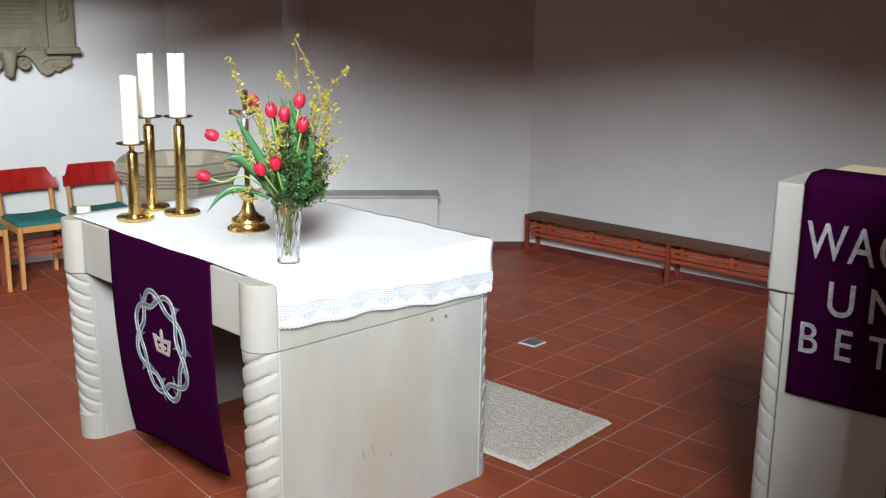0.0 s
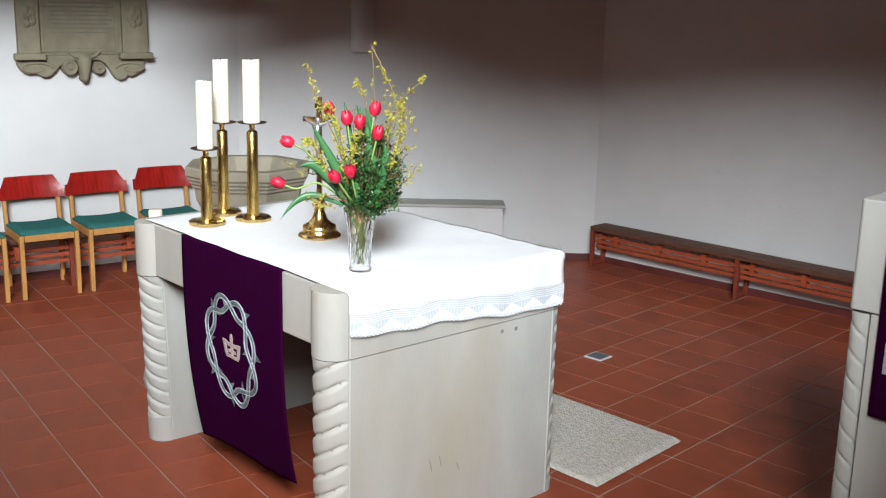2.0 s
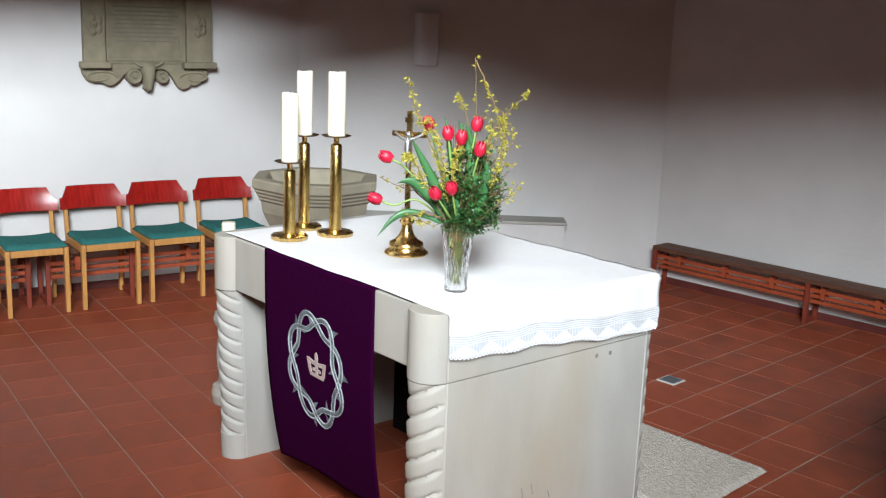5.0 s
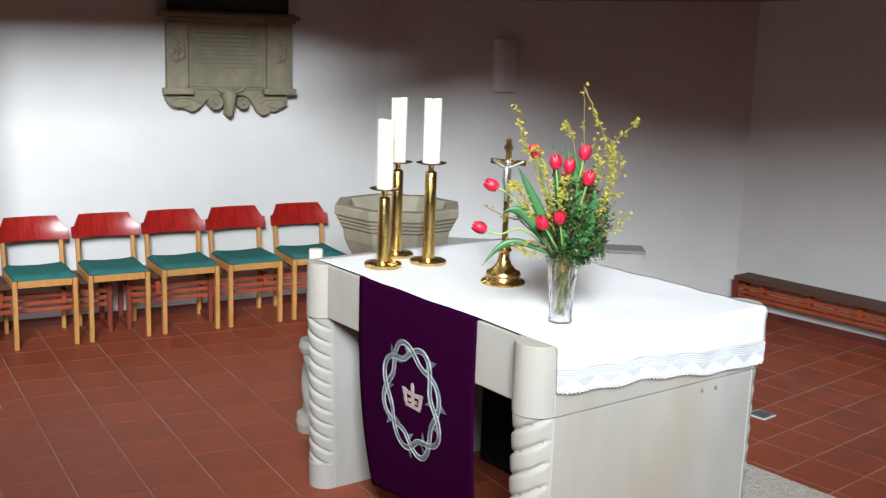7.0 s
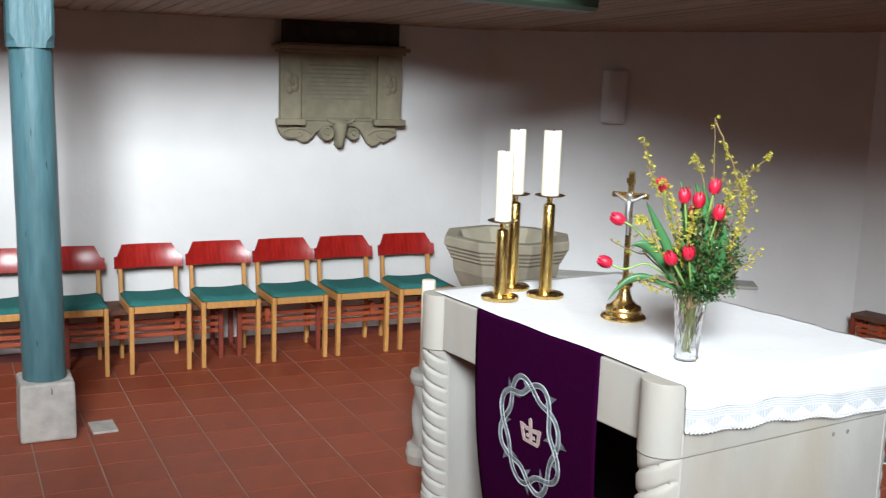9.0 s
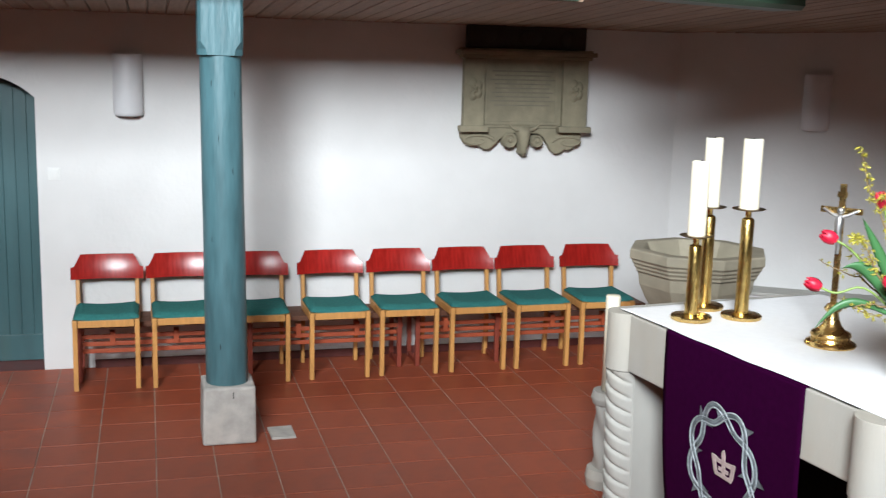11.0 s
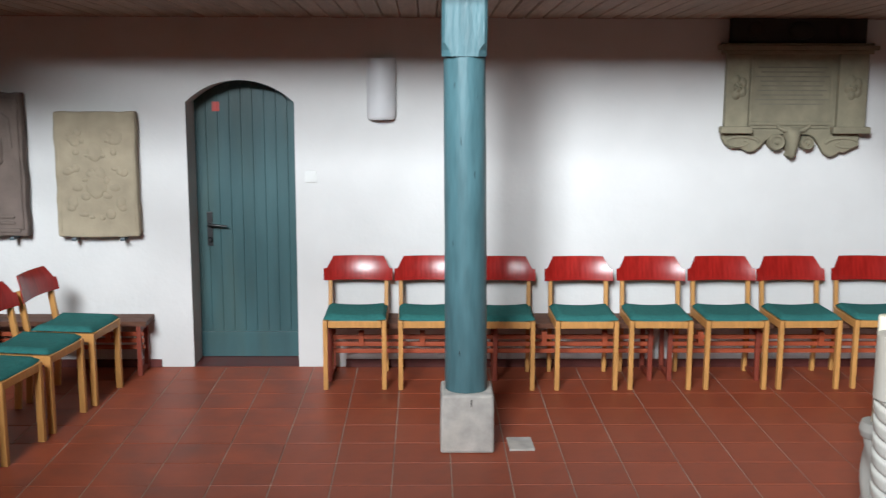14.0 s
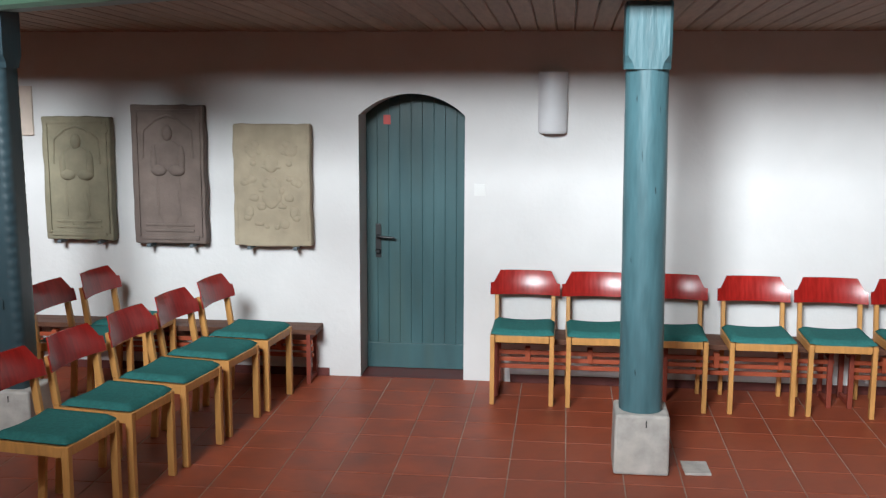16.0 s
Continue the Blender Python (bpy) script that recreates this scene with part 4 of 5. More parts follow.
# ---- grave slabs ----
def grave_slab(y0, y1, z0, z1, mat, label, pattern, seed):
    s = thing("grave_slab", pose(WX, (y0 + y1) / 2, z0), label, "stone slab", "stone slabs on the wall")
    w, h = (y1 - y0) / 2, z1 - z0
    bm = bmesh.new()
    rnd = random.Random(seed)
    out = []
    for a, b in (((-w, 0), (w, 0)), ((w, 0), (w, h)), ((w, h), (-w, h)), ((-w, h), (-w, 0))):
        for k in range(10):
            t = k / 10
            out.append((a[0] + (b[0] - a[0]) * t + rnd.uniform(-0.005, 0.005), a[1] + (b[1] - a[1]) * t + rnd.uniform(-0.005, 0.005)))
    v0 = [bm.verts.new((0.012, y, z)) for y, z in out]
    v1 = [bm.verts.new((0.10, y, z)) for y, z in out]
    bm.faces.new(v0)
    bm.faces.new(v1[::-1])
    for i in range(len(v0)):
        bm.faces.new((v0[i], v0[(i + 1) % len(v0)], v1[(i + 1) % len(v0)], v1[i]))
    bevelled(part("slab", bm, mat, s), 0.012, 2)
    bm = bmesh.new()
    if pattern == "figure":
        for b0 in ((0.095, 0.112, -w + 0.02, -w + 0.045, 0.05, h - 0.03, 0.006), (0.095, 0.112, w - 0.045, w - 0.02, 0.05, h - 0.03, 0.006), (0.095, 0.112, -w + 0.045, w - 0.045, h - 0.05, h - 0.03, 0.006),
                   (0.095, 0.110, -w + 0.045, w - 0.045, 0.03, 0.055, 0.005), (0.095, 0.110, -w + 0.08, w - 0.08, 0.085, 0.10, 0.004), (0.095, 0.110, -w + 0.08, w - 0.08, 0.125, 0.14, 0.004)):
            box(bm, *b0)
        tube(bm, [(0.098, -w + 0.075, h * 0.62), (0.100, -w + 0.085, h * 0.82), (0.100, -0.07, h * 0.90), (0.100, 0, h * 0.925), (0.100, 0.07, h * 0.90), (0.100, w - 0.085, h * 0.82), (0.098, w - 0.075, h * 0.62)], 0.010, 8)
        relief(bm, Matrix.Translation((0.097, 0, 0)), [(0, h * 0.80, 0.038, 0.055, 0.030), (0, h * 0.64, 0.105, 0.11, 0.024), (-0.062, h * 0.535, 0.060, 0.042, 0.034), (0.062, h * 0.535, 0.060, 0.042, 0.034),
                                                       (-0.095, h * 0.61, 0.028, 0.10, 0.026), (0.095, h * 0.61, 0.028, 0.10, 0.026), (0, h * 0.36, 0.092, 0.24, 0.014)])
        for k in range(6):
            y = -0.07 + 0.028 * k
            tube(bm, [(0.099, y * 0.75, h * 0.49), (0.106, y * 0.95, h * 0.36), (0.101, y * 1.15, h * 0.20)], [0.003, 0.007, 0.005], 6)
        for y in (-w + 0.03, w - 0.03):
            relief(bm, Matrix.Translation((0.097, 0, 0)), [(y, h - 0.09, 0.022, 0.04, 0.016)])
    else:
        for b0 in ((0.095, 0.104, -w + 0.015, -w + 0.03, 0.03, h - 0.02, 0.003), (0.095, 0.104, w - 0.03, w - 0.015, 0.03, h - 0.02, 0.003)):
            box(bm, *b0)
        sp = []
        for k in range(26):
            y, z = rnd.uniform(0.02, w * 0.72), rnd.uniform(h * 0.12, h * 0.9)
            q = rnd.uniform(0.018, 0.04)
            sp += [(y, z, q, q * rnd.uniform(0.5, 1.3), 0.009), (-y, z, q, q * rnd.uniform(0.5, 1.3), 0.009)]
        sp += [(0, h * 0.42, 0.06, 0.09, 0.011), (0, h * 0.68, 0.05, 0.06, 0.013)]
        relief(bm, Matrix.Translation((0.099, 0, 0)), sp)
    smooth_by_angle(part("carving", bm, mat, s, "worn carved relief"), 60)
    for y in (-w * 0.6, w * 0.6):
        part("bracket", boxes((0.0, 0.118, y - 0.014, y + 0.014, -0.022, -0.001, 0.004)), STEEL, s, "small metal wall bracket")
    return s


OLIVE = material("olive_brown_sandstone", (0.213, 0.189, 0.127), 0.9, vary=0.2, scale=7, bump=0.4, bump_scale=50, stain=0.5, stain_colour=(0.13, 0.115, 0.075), stain_scale=3)
REDST = material("red_brown_sandstone", (0.135, 0.102, 0.086), 0.9, vary=0.2, scale=7, bump=0.4, bump_scale=50, stain=0.4, stain_colour=(0.11, 0.08, 0.075), stain_scale=3)
BUFF = material("buff_sandstone", (0.328, 0.275, 0.193), 0.9, vary=0.12, scale=9, bump=0.3, bump_scale=50, stain=0.3, stain_colour=(0.30, 0.25, 0.17), stain_scale=4)
grave_slab(-3.83, -3.345, 0.935, 1.785, OLIVE, "olive brown carved grave slab fixed to the wall", "figure", 11)
grave_slab(-3.19, -2.685, 0.922, 1.867, REDST, "tall red-brown carved grave slab fixed to wall", "figure", 12)
grave_slab(-2.485, -1.955, 0.918, 1.745, BUFF, "buff carved heraldic slab fixed to the wall", "arms", 13)
tagged(part("notice_board", boxes((WX + 0.0, WX + 0.02, -4.25, -3.93, 1.65, 1.99, 0.004)), material("pale_board", (0.6, 0.5, 0.42), 0.7)), "pale framed board on the wall behind column", "board")

# ---- font ----
font = thing("baptismal_font", pose(-5.315, 2.918, 0, 0, 0, -30 + 22.5), "octagonal grey sandstone baptismal font", "font")
bm = lathe(bmesh.new(), [(0.17, 0.51), (0.235, 0.625), (0.31, 0.745), (0.349, 0.825), (0.360, 0.898), (0.375, 0.908), (0.375, 0.922), (0.388, 0.934), (0.388, 0.946), (0.402, 0.959), (0.402, 0.972),
                         (0.416, 0.984), (0.416, 1.036), (0.408, 1.042), (0.335, 1.042), (0.325, 1.029), (0.25, 0.88)], 8)
bevelled(part("basin", bm, FONT, font), 0.006, 2)
bm = lathe(bmesh.new(), [(0.26, 0), (0.26, 0.10), (0.20, 0.16), (0.14, 0.22), (0.13, 0.46), (0.18, 0.52)], 8)
part("pedestal", bm, FONT, font)

# ---- low box along the angled wall ----
q = [C1 + BD * a + BN * b for a, b in ((0.35, 0.002), (2.14, 0.002), (2.14, 0.24), (0.35, 0.24))]
hc = thing("heater_cover", pose(0, 0, 0), "white low casing with stone slab top by wall", "casing")
part("body", prism(bmesh.new(), q, 0, 0.474), PLASTER, hc)
q2 = [C1 + BD * a + BN * b for a, b in ((0.33, 0.002), (2.16, 0.002), (2.16, 0.255), (0.33, 0.255))]
bevelled(part("slab_top", prism(bmesh.new(), q2, 0.474, 0.498), SAND, hc), 0.005)

# ---- candle post beside the altar ----
cp = thing("candle_post", pose(-4.40, 1.967, 0), "small twisted sandstone post with white candle", "candle stand")
bm = bmesh.new()
seg, rings = 28, []
for j in range(91):
    z = 0.50 * j / 90
    ring = []
    for i in range(seg):
        a = 2 * math.pi * i / seg
        if z < 0.10:
            r = 0.098 - 0.01 * abs(z - 0.05) / 0.05
        elif z > 0.43:
            r = 0.085 - 0.01 * abs(z - 0.465) / 0.035
        else:
            r = 0.062 + 0.007 * math.sin(3 * a + z * 28)
        ring.append(bm.verts.new((r * math.cos(a), r * math.sin(a), z)))
    rings.append(ring)
for a, b in zip(rings, rings[1:]):
    for i in range(seg):
        bm.faces.new((a[i], a[(i + 1) % seg], b[(i + 1) % seg], b[i]))
bm.faces.new(rings[0])
bm.faces.new(rings[-1])
smooth_by_angle(part("post", bm, SAND, cp), 50)
part("candle", lathe(bmesh.new(), [(0.036, 0.50), (0.036, 0.975), (0.033, 0.985), (0.02, 0.98)], 24), WAX, cp, "thick white candle", True)

# ---- mat ----
bm = bmesh.new()
M0 = [(-3.45, 3.475), (-1.635, 3.475), (-1.68, 4.205), (-3.45, 4.205)]
ca, sa = math.cos(radians(9.5)), math.sin(radians(9.5))


def mat_point(u, v):
    a = [M0[0][k] + (M0[1][k] - M0[0][k]) * u for k in (0, 1)]
    b = [M0[3][k] + (M0[2][k] - M0[3][k]) * u for k in (0, 1)]
    x, y = a[0] + (b[0] - a[0]) * v, a[1] + (b[1] - a[1]) * v
    e = min(u, 1 - u, v, 1 - v)
    z = 0.004 + (0.016 + 0.004 * noise.noise(Vector((x * 90, y * 90, 0)))) * min(1, e * 60)
    return Vector((x * ca - y * sa + 0.003 * noise.noise(Vector((x * 60, y * 60, 3))), x * sa + y * ca + 0.003 * noise.noise(Vector((x * 60, y * 60, 7))), z))


grid(bm, mat_point, 190, 80)
tagged(part("wool_mat", bm, MAT, None, "", True), "cream woven wool mat on the tiles", "mat")

# ---- lectern ----
LEC = pose(-1.129, 3.299, 0, 0, 0, 12)
LW, LD, LT, LS = 0.87, 0.40, 1.478, 1.082
lec = thing("lectern", LEC, "pale sandstone lectern with twisted corner columns", "lectern")
bm = prism(bmesh.new(), [(0.082, 0.0), (LW - 0.082, 0.0), (LW - 0.082, 0.09), (LW - 0.004, 0.09), (LW - 0.004, LD), (0.004, LD), (0.004, 0.09), (0.082, 0.09)], 0, LS - 0.002)
part("body", bm, SAND, lec)
bm = prism(bmesh.new(), [(0.012, 0.0), (LW - 0.012, 0.0), (LW, 0.012), (LW, LD), (0, LD), (0, 0.012)], LS + 0.003, LT)
bevelled(part("head_block", bm, SAND, lec), 0.005)
for s, cx in ((-1, 0.0395), (1, LW - 0.0395)):
    bm = bmesh.new()
    rings = []
    for j in range(221):
        z = (LS - 0.006) * j / 220
        ring = []
        for i in range(36):
            a = 2 * math.pi * i / 36
            u = (z / 0.096 - s * a / math.pi) % 1.0
            r = 0.039 - 0.010 * abs(2 * u - 1) ** 12
            ring.append(bm.verts.new((cx + r * math.cos(a), 0.041 + r * math.sin(a), z)))
        rings.append(ring)
    for a, b in zip(rings, rings[1:]):
        for i in range(36):
            bm.faces.new((a[i], a[(i + 1) % 36], b[(i + 1) % 36], b[i]))
    bm.faces.new(rings[0])
    bm.faces.new(rings[-1])
    smooth_by_angle(part("twisted_column", bm, SAND, lec, "twisted sandstone corner column"), 50)
part("desk", boxes((0.135, LW - 0.08, 0.02, 0.36, LT + 0.001, LT + 0.036, 0.006)), material("pale_desk_wood", (0.55, 0.45, 0.30), 0.6), lec, "pale wooden desk board")
lh = thing("lectern_hanging", LEC, "purple lectern cloth with silver German words", "cloth")


def lec_cloth(u, v):
    x = 0.115 + 0.65 * u
    s = v * 0.935
    if s < 0.16:
        return Vector((x, 0.15 - s, LT + 0.042 - 0.024 * max(0, (s - 0.12)) / 0.04))
    d = s - 0.16
    return Vector((x + 0.004 * math.sin(9 * u) * d, -0.014 - 0.006 * math.sin(u * 6) * d, LT + 0.018 - d))


bm = bmesh.new()
grid(bm, lec_cloth, 20, 60)
ob = smooth_by_angle(part("cloth", bm, PURPLE, lh), 70)
ob.modifiers.new("thick", "SOLIDIFY").thickness = 0.003


def word(text, x0, x1, z0, z1, gap):
    cu = bpy.data.curves.new("word", "FONT")
    cu.body, cu.extrude, cu.size, cu.offset = text, 0.01, 1.0, 0.004
    cu.space_character = gap
    tmp = bpy.data.objects.new("word", cu)
    scene.collection.objects.link(tmp)
    bpy.context.view_layer.update()
    me = bpy.data.meshes.new_from_object(tmp.evaluated_get(bpy.context.evaluated_depsgraph_get()))
    bpy.data.objects.remove(tmp)
    co = np.array([v.co[:] for v in me.vertices])
    lo, hi = co.min(0), co.max(0)
    for v in me.vertices:
        fx, fy = (v.co.x - lo[0]) / (hi[0] - lo[0]), (v.co.y - lo[1]) / (hi[1] - lo[1])
        v.co = (x0 + fx * (x1 - x0), -0.0200 - 0.004 * (v.co.z > 0), z0 + fy * (z1 - z0))
    bm = bmesh.new()
    bm.from_mesh(me)
    bpy.data.meshes.remove(me)
    bmesh.ops.remove_doubles(bm, verts=bm.verts, dist=0.00001)
    todo = set(bm.verts)
    islands = []
    while todo:
        stack, island = [todo.pop()], []
        while stack:
            v = stack.pop()
            island.append(v)
            for e in v.link_edges:
                o = e.other_vert(v)
                if o in todo:
                    todo.remove(o)
                    stack.append(o)
        islands.append(island)
    islands.sort(key=lambda vs: min(v.co.x for v in vs))
    for letter, vs in zip(text, islands):
        one = bmesh.new()
        at = {v: one.verts.new(v.co) for v in vs}
        for f in {f for v in vs for f in v.link_faces}:
            one.faces.new([at[v] for v in f.verts])
        part("embroidered_letter", one, THREAD, lh, "silver embroidered letter " + letter)
    bm.free()


word("WACHET", 0.140, 0.752, 1.232, 1.362, 1.12)
word("UND", 0.236, 0.630, 1.040, 1.160, 1.45)
word("BETET", 0.150, 0.724, 0.888, 0.998, 1.75)

# ---- bouquet ----
bouquet = thing("flower_bouquet", pose(*VASE), "bouquet of red tulips, forsythia twigs and box", "flowers")
RIGHT, AWAY = Vector((0.504, 0.864, 0)), Vector((-0.864, 0.504, 0))
PETAL = material("red_tulip_petal", (0.52, 0.012, 0.040), 0.45, vary=0.35, scale=25, stretch=(3, 3, 1))
STEM = material("pale_green_stem", (0.24, 0.36, 0.09), 0.5)
LEAF = material("tulip_leaf", (0.05, 0.17, 0.055), 0.45, vary=0.25, scale=10, stretch=(1, 1, 0.2))
TWIG = material("olive_twig", (0.21, 0.14, 0.06), 0.7)
BLOOM = material("yellow_forsythia", (0.38, 0.34, 0.045), 0.6, vary=0.35, scale=60)
BOX = material("box_leaf", (0.026, 0.085, 0.018), 0.4, vary=0.4, scale=30, piece=0.4)


def place(px, py, depth=0.0):
    """Right, up and away from the foot of the vase, in metres."""
    return RIGHT * (px - 0.034 * (py - 0.1)) + AWAY * depth + Vector((0, 0, py))


def tulip(at, away, size, seed):
    rnd = random.Random(seed)
    d = (at - away).normalized()
    m = Matrix.Translation(at) @ d.to_track_quat("Z", "Y").to_matrix().to_4x4() @ pose(0, 0, 0, 0, 0, rnd.uniform(0, 60))
    bm = bmesh.new()
    for k in range(6):
        a0, inner = math.pi / 3 * k, 0.88 if k % 2 else 1.0

        def petal(u, v):
            a = a0 + (u - 0.5) * 1.5 * math.sin(math.pi * min(0.96, 0.12 + v * 0.86)) ** 0.7
            r = size * inner * (0.18 + 0.36 * math.sin(math.pi * min(1, 0.15 + v * 0.75))) * (1 - 0.1 * abs(u - 0.5))
            return m @ Vector((r * math.cos(a), r * math.sin(a), size * (1.25 * v - 0.1 * (2 * u - 1) ** 2 * v)))

        grid(bm, petal, 5, 8)
    ob = smooth_by_angle(part("tulip", bm, PETAL, bouquet, "red tulip flower"), 80)
    return ob, m


TOPZ = 0.235
for k, (x, z, dep, lean) in enumerate(((-0.034, 0.560, -0.05, 0), (0.010, 0.548, -0.06, 0.1), (0.064, 0.592, -0.02, 0.1), (0.070, 0.512, -0.08, 0.2), (-0.074, 0.362, -0.12, -0.2), (-0.024, 0.382, -0.13, 0),
                                      (-0.234, 0.480, -0.02, -0.7), (-0.274, 0.330, -0.03, -0.9), (-0.096, 0.585, 0.03, -0.2), (0.02, 0.48, 0.12, 0.1))):
    at = place(x, z, dep)
    root = place(0.02 * (k % 3 - 1), 0.16, 0.012 * (k % 2))
    neck = place(x * 0.15, TOPZ + 0.02, dep * 0.2)
    if abs(lean) > 0.5:
        mid = place(x * 0.55, TOPZ + 0.10 + (0.05 if z > 0.4 else 0.02), dep)
        back = place(x * 0.82, z - 0.02, dep)
    else:
        mid = place(x * 0.45, TOPZ + (z - TOPZ) * 0.45, dep * 0.7)
        back = at - (at - mid).normalized() * 0.04
    ob, m = tulip(at, back, 0.043, k)
    pts = []
    ctrl = [root, neck, mid, back, at]
    for a, b in zip(ctrl, ctrl[1:]):
        for s in range(4):
            pts.append(a.lerp(b, s / 4))
    pts.append(at)
    for _ in range(3):
        pts = [pts[0]] + [(pts[i - 1] + pts[i] * 2 + pts[i + 1]) / 4 for i in range(1, len(pts) - 1)] + [pts[-1]]
    part("stem", tube(bmesh.new(), pts, 0.0038, 7), STEM, ob, "pale green stem", True)


def blade(base, tip, bow, wide, name="tulip_leaf"):
    bm = bmesh.new()
    base, tip, bow = Vector(base), Vector(tip), Vector(bow)
    d = (tip - base).normalized()
    s = d.cross(AWAY).normalized()

    def p(u, v):
        c = base.lerp(tip, v) + bow * math.sin(math.pi * v)
        w = wide * math.sin(math.pi * (0.12 + 0.88 * v)) ** 0.8
        return c + s * (2 * u - 1) * w + AWAY * (0.35 * w * (2 * u - 1) ** 2)

    grid(bm, p, 4, 14)
    ob = part(name, bm, LEAF, bouquet, "", True)
    ob.modifiers.new("thick", "SOLIDIFY").thickness = 0.0012
    return ob


for b, t, w, k in (((-0.02, 0.26, -0.02), (-0.165, 0.56, -0.05), (0, 0, 0.0), 0.018), ((-0.03, 0.25, -0.04), (-0.22, 0.40, -0.06), (-0.02, 0, 0.07), 0.020), ((-0.06, 0.26, -0.05), (-0.29, 0.21, -0.08), (-0.02, 0, 0.06), 0.014),
                   ((0.02, 0.30, -0.05), (0.035, 0.50, -0.07), (0.02, 0, 0), 0.026), ((0.05, 0.33, -0.04), (0.10, 0.49, -0.06), (0.02, 0, 0), 0.020), ((-0.02, 0.42, -0.02), (-0.045, 0.64, 0.0), (0, 0, 0), 0.010),
                   ((0.05, 0.48, -0.02), (0.0, 0.63, -0.03), (0, 0, 0), 0.012), ((0.06, 0.50, 0.02), (0.03, 0.62, 0.0), (0, 0, 0), 0.010), ((0.0, 0.28, -0.08), (-0.05, 0.44, -0.12), (0, 0, 0.02), 0.016),
                   ((0.04, 0.27, -0.06), (0.09, 0.42, -0.10), (0.02, 0, 0.01), 0.016)):
    blade(place(*b), place(*t), place(w[0], w[2]), k)


def forsythia(ctrl, seed, blooms):
    rnd = random.Random(seed)
    ctrl = [place(*c) for c in ctrl]
    pts = []
    for a, b in zip(ctrl, ctrl[1:]):
        for s in range(8):
            q = a.lerp(b, s / 8)
            pts.append(q + Vector((rnd.uniform(-1, 1), rnd.uniform(-1, 1), rnd.uniform(-1, 1))) * 0.003)
    pts.append(ctrl[-1])
    n = len(pts)
    tw = part("forsythia_twig", tube(bmesh.new(), pts, [0.0032 * (1 - 0.6 * i / n) for i in range(n)], 6), TWIG, bouquet, "olive brown twig")
    bm = bmesh.new()
    for k in range(blooms):
        i = rnd.randint(int(n * 0.30), n - 1)
        c = pts[i] + Vector((rnd.uniform(-1, 1), rnd.uniform(-1, 1), rnd.uniform(-1, 1))) * 0.010
        d = Vector((rnd.uniform(-1, 1), rnd.uniform(-1, 1), rnd.uniform(-0.9, 0.6))).normalized()
        q = d.to_track_quat("Z", "Y").to_matrix().to_4x4()
        flare, long = rnd.choice((6, 10, 28)), rnd.uniform(0.014, 0.021)
        for a in range(4):
            mm = Matrix.Translation(c) @ q @ pose(0, 0, 0, 0, 0, 90 * a) @ pose(0.0, 0, 0, 0, flare, 0)
            v = [bm.verts.new(mm @ Vector(p)) for p in ((0, 0, 0), (0.0025, -0.0026, 0.007), (0.0028, 0, long), (0.0025, 0.0026, 0.007))]
            bm.faces.new(v)
    tagged(part("blossoms", bm, BLOOM, tw, "yellow forsythia blossoms"), kind="stuff")


forsythia(((0.0, 0.08, 0), (0.04, 0.30, 0), (0.068, 0.58, 0.0), (0.062, 0.85, 0.0)), 1, 12)
forsythia(((0.062, 0.84, 0.0), (0.105, 0.75, 0.0), (0.14, 0.65, -0.01), (0.165, 0.60, -0.01)), 2, 26)
forsythia(((0.03, 0.25, 0.02), (0.13, 0.58, 0.02), (0.17, 0.65, 0.0), (0.25, 0.735, -0.02)), 3, 42)
forsythia(((-0.01, 0.25, 0.0), (-0.08, 0.50, 0.0), (-0.150, 0.66, 0.0), (-0.172, 0.765, 0.0)), 4, 44)
forsythia(((-0.02, 0.25, -0.02), (-0.05, 0.40, -0.05), (-0.06, 0.52, -0.05), (-0.10, 0.62, -0.03)), 5, 70)
forsythia(((0.03, 0.25, -0.04), (0.13, 0.42, -0.05), (0.155, 0.52, -0.05), (0.165, 0.62, -0.03)), 6, 55)
forsythia(((0.06, 0.50, 0.02), (0.03, 0.66, 0.03), (0.01, 0.69, 0.03), (0.0, 0.72, 0.03)), 7, 18)
forsythia(((-0.03, 0.25, -0.04), (-0.12, 0.40, -0.05), (-0.16, 0.49, -0.05), (-0.20, 0.50, -0.05)), 8, 60)
forsythia(((-0.03, 0.25, 0.0), (-0.13, 0.27, 0.02), (-0.17, 0.275, 0.02), (-0.20, 0.28, 0.02)), 9, 26)
forsythia(((-0.01, 0.25, -0.04), (-0.03, 0.36, -0.07), (-0.02, 0.45, -0.08), (0.0, 0.54, -0.06)), 10, 80)
forsythia(((0.16, 0.66, 0.0), (0.175, 0.58, 0.0), (0.17, 0.54, 0.0), (0.155, 0.50, 0.0)), 11, 8)
forsythia(((-0.02, 0.25, 0.0), (-0.15, 0.36, 0.02), (-0.22, 0.38, 0.02), (-0.28, 0.41, 0.02)), 12, 10)
forsythia(((-0.02, 0.25, 0.02), (-0.10, 0.38, 0.04), (-0.15, 0.42, 0.04), (-0.19, 0.44, 0.05)), 13, 14)
forsythia(((0.02, 0.25, 0.02), (0.12, 0.40, 0.04), (0.17, 0.46, 0.04), (0.21, 0.47, 0.05)), 14, 16)
forsythia(((0.03, 0.25, -0.05), (0.15, 0.34, -0.06), (0.19, 0.37, -0.06), (0.215, 0.41, -0.05)), 15, 12)
forsythia(((0.03, 0.30, 0.0), (0.10, 0.50, 0.02), (0.13, 0.58, 0.02), (0.10, 0.66, 0.02)), 16, 40)
forsythia(((0.13, 0.60, 0.0), (0.19, 0.62, 0.0), (0.20, 0.55, 0.0), (0.16, 0.50, 0.0)), 17, 14)
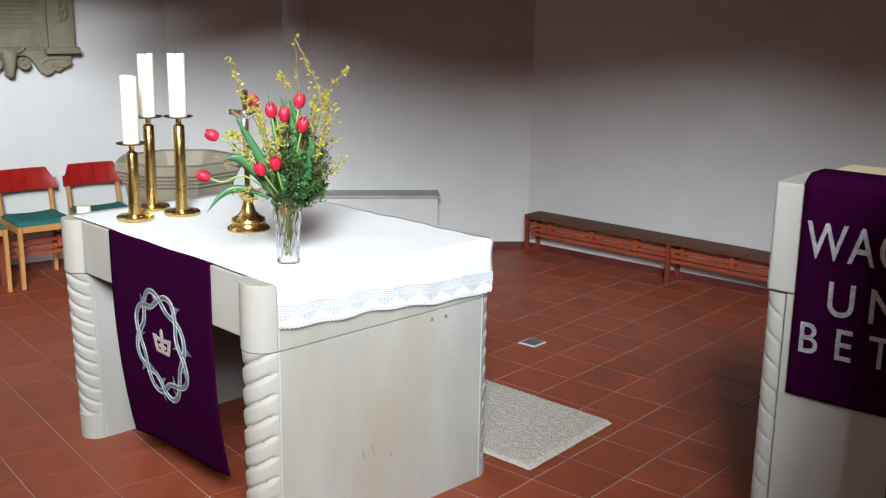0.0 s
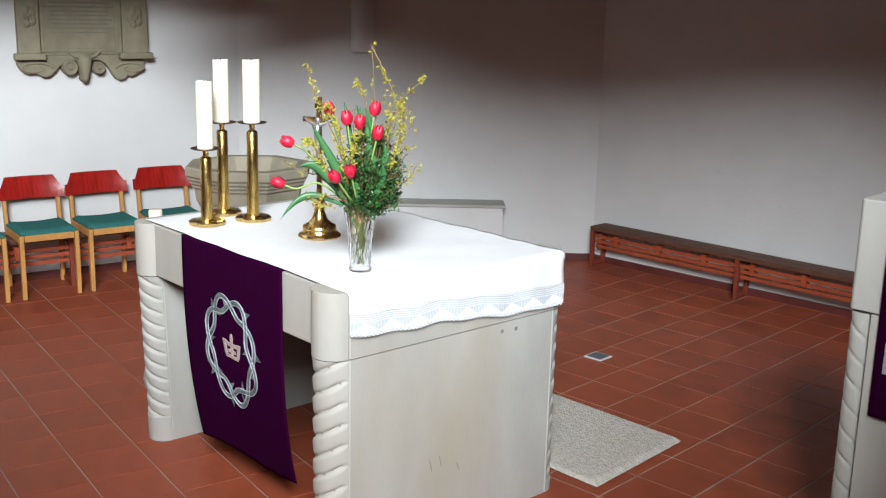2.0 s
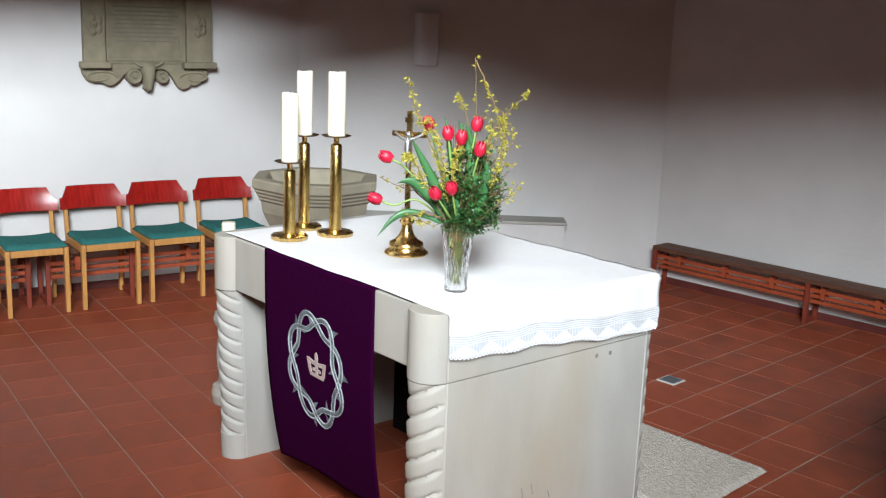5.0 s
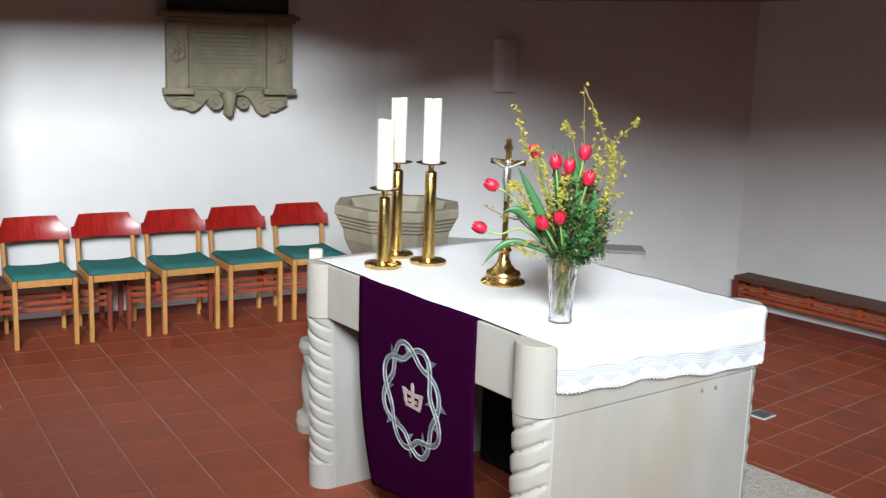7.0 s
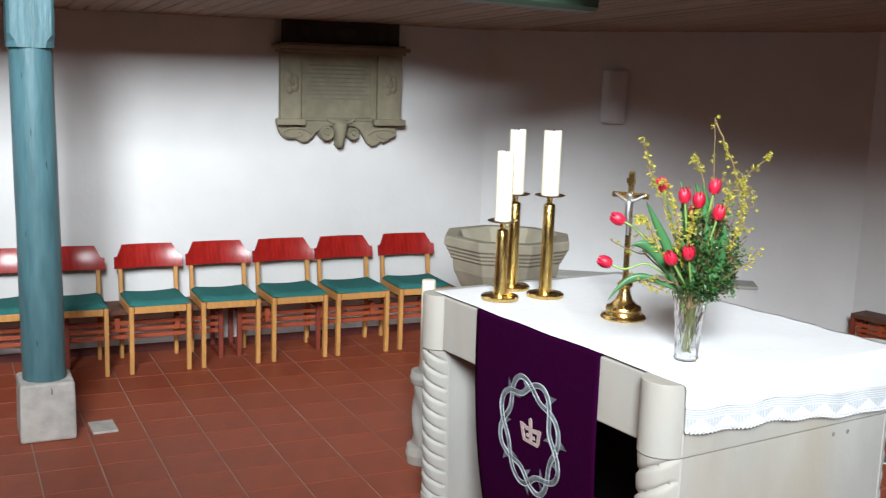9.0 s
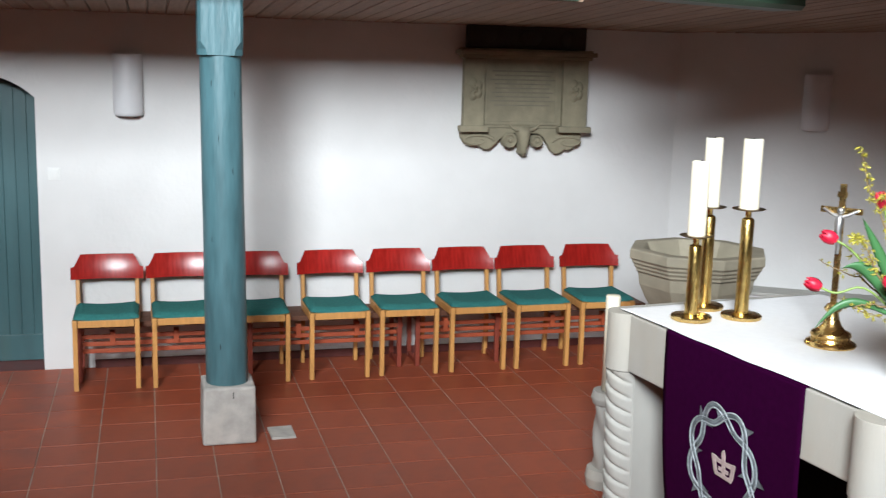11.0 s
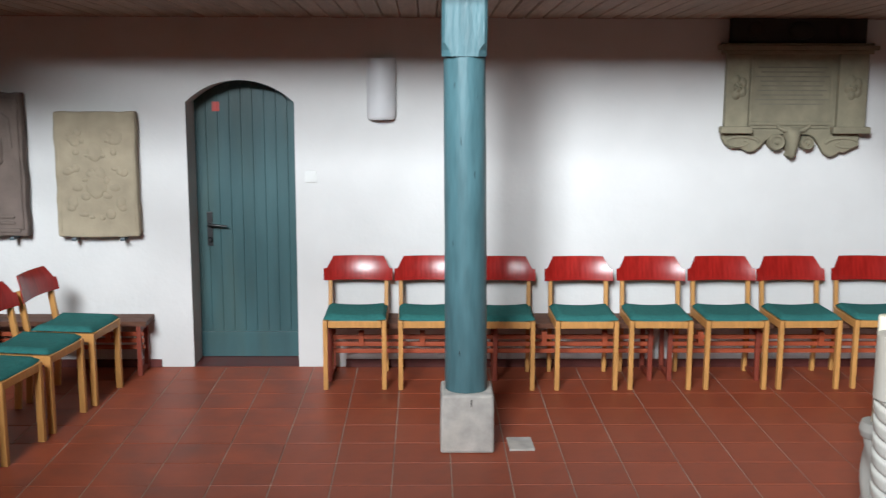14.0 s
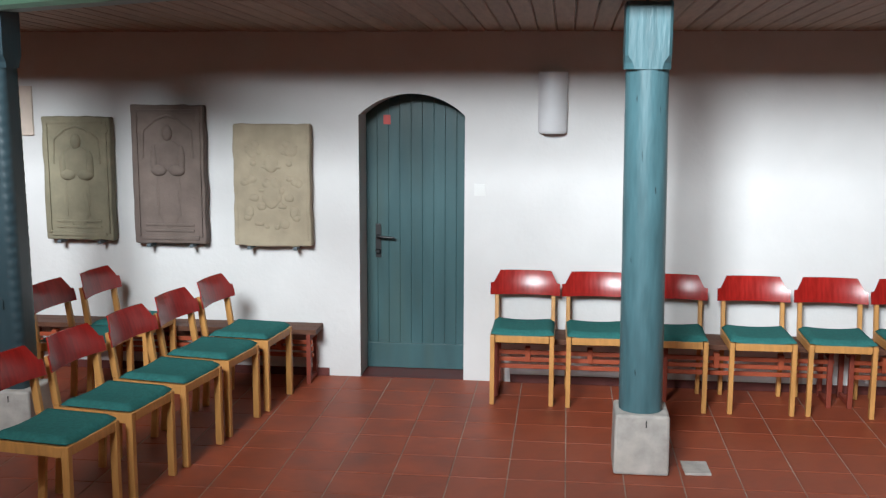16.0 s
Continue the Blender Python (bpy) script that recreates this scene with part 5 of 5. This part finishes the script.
forsythia(((-0.05, 0.28, -0.06), (-0.13, 0.30, -0.07), (-0.18, 0.285, -0.08), (-0.10, 0.26, -0.09)), 18, 22)


def foliage(name, seed, sprigs, leaves, reach, low, mat):
    rnd = random.Random(seed)
    bm, tw = bmesh.new(), bmesh.new()
    for k in range(sprigs):
        a = rnd.uniform(0, 2 * math.pi)
        rr = rnd.uniform(0.25, 1.0) * reach
        tip = Vector((rr * math.cos(a), rr * math.sin(a), low + rnd.uniform(0.03, 0.20) - 0.25 * max(0, rr - 0.11))) + RIGHT * 0.045
        root = Vector((0.25 * rr * math.cos(a), 0.25 * rr * math.sin(a), 0.19))
        mid = root.lerp(tip, 0.5) + Vector((0, 0, 0.02))
        pts = [root, mid, tip]
        tube(tw, pts, [0.002, 0.0015, 0.001], 4)
        for j in range(leaves):
            s = rnd.uniform(0.25, 1)
            c = (root.lerp(mid, s * 2) if s < 0.5 else mid.lerp(tip, s * 2 - 1)) + Vector((rnd.gauss(0, 1), rnd.gauss(0, 1), rnd.gauss(0, 1))) * 0.009
            d = Vector((rnd.gauss(0, 1), rnd.gauss(0, 1), rnd.gauss(0.3, 1))).normalized()
            mm = Matrix.Translation(c) @ d.to_track_quat("Y", "Z").to_matrix().to_4x4()
            L, W = rnd.uniform(0.014, 0.024), rnd.uniform(0.005, 0.008)
            v = [bm.verts.new(mm @ Vector(p)) for p in ((0, 0, 0), (W, L * 0.45, 0.002), (0, L, 0), (-W, L * 0.45, 0.002), (0, L * 0.5, -0.001))]
            bm.faces.new((v[0], v[1], v[4]))
            bm.faces.new((v[1], v[2], v[4]))
            bm.faces.new((v[2], v[3], v[4]))
            bm.faces.new((v[3], v[0], v[4]))
    tagged(part(name, bm, mat, bouquet, "dark green box sprigs"), kind="stuff")
    tagged(part("sprig_twig", tw, TWIG, bouquet), kind="stuff")


foliage("box_foliage", 3, 170, 30, 0.130, 0.24, BOX)
foliage("box_foliage", 7, 90, 26, 0.095, 0.34, BOX)
foliage("forsythia_leaves", 8, 40, 10, 0.12, 0.42, LEAF)
foliage("box_foliage", 4, 26, 16, 0.165, 0.27, BOX)
bm = bmesh.new()
rnd = random.Random(9)
for k in range(24):
    a, r0, r1 = rnd.uniform(0, 6.28), rnd.uniform(0, 0.026), rnd.uniform(0.01, 0.04)
    tube(bm, [(r0 * math.cos(a), r0 * math.sin(a), 0.026), (r1 * math.cos(a + 2), r1 * math.sin(a + 2), 0.22)], 0.0028, 6)
tagged(part("stem_bundle", bm, material("wet_stem", (0.075, 0.085, 0.025), 0.4, vary=0.6, scale=40), bouquet, "bundle of green stems in the glass"), kind="stuff")

# ---- floor tiles ----


def tile_mesh(name, side):
    bm = bmesh.new()
    c = 0.0007
    rings = []
    for s, z in ((side, -0.010), (side, -0.0012), (side - c, 0.0)):
        rings.append([bm.verts.new((x * s, y * s, z)) for x, y in ((-1, -1), (1, -1), (1, 1), (-1, 1))])
    for a, b in zip(rings, rings[1:]):
        for i in range(4):
            bm.faces.new((a[i], a[(i + 1) % 4], b[(i + 1) % 4], b[i]))
    bm.faces.new(rings[-1])
    me = bpy.data.meshes.new(name)
    bm.to_mesh(me)
    bm.free()
    me.materials.append(TILE)
    return me


LINE = [(-7.2, 5.2), (-3.8, 2.95), (-2.6, 3.1), (-2.599, 2.05), (-2.13, 1.9), (5.5, -2.5)]


def beyond(x, y):
    for (x0, y0), (x1, y1) in zip(LINE, LINE[1:]):
        if x0 <= x <= x1:
            return y > y0 + (y1 - y0) * (x - x0) / (x1 - x0)
    return y > 0


places, cut = [], []
for i in range(-60, 60):
    for j in range(-60, 60):
        x, y = -4.91 + 0.3 * (i + 0.5), 0.08 + 0.3 * (j + 0.5)
        if -7.4 < x < 5.3 and -7.0 < y < 6 and not beyond(x, y):
            places.append((x, y, 0.0, 0.1470))
        a, b = 0.2955 * (i + 0.5), 0.2955 * (j + 0.5)
        c, s = math.cos(radians(12.0)), math.sin(radians(12.0))
        x, y = -3.297 + a * c - b * s, 4.374 + a * s + b * c
        if -6.9 < x < 5.3 and -3 < y < 8.6 and beyond(x, y):
            places.append((x, y, 12.0, 0.143))
        elif -1.9 < x < 5.3 and beyond(x, y + 0.24):
            cut.append((x, y))
places.sort(key=lambda p: (p[0] + 3.9) ** 2 + (p[1] - 1.6) ** 2)
meshes = {0.1470: tile_mesh("tile", 0.1470), 0.143: tile_mesh("tile", 0.143)}
rnd = random.Random(2)
for x, y, r, s in places[:300]:
    ob = new("floor_tile", meshes[s])
    ob.parent = FLOOR
    ob.matrix_basis = pose(x, y, rnd.uniform(-0.0012, 0.0), rnd.uniform(-0.12, 0.12), rnd.uniform(-0.12, 0.12), r)
verts, faces = [], []
# cut tiles where the two grids meet lie a little deeper
for x, y, r, s, deep in [p + (0.0,) for p in places[300:]] + [(x, y, 12.0, 0.143, 0.0024) for x, y in cut]:
    m = pose(x, y, rnd.uniform(-0.0012, 0.0) - deep, rnd.uniform(-0.12, 0.12), rnd.uniform(-0.12, 0.12), r)
    n = len(verts)
    for q, z in ((s, -0.010), (s, -0.0015), (s - 0.0015, 0.0)):
        verts += [tuple(m @ Vector((a * q, b * q, z))) for a, b in ((-1, -1), (1, -1), (1, 1), (-1, 1))]
    for k in (0, 4):
        faces += [(n + k + i, n + k + (i + 1) % 4, n + k + 4 + (i + 1) % 4, n + k + 4 + i) for i in range(4)]
    faces.append((n + 8, n + 9, n + 10, n + 11))
me = bpy.data.meshes.new("far_floor_tiles")
me.from_pydata(verts, [], faces)
me.materials.append(TILE)
ob = new("far_floor_tiles", me)
ob.parent = FLOOR
tagged(ob, kind="stuff")
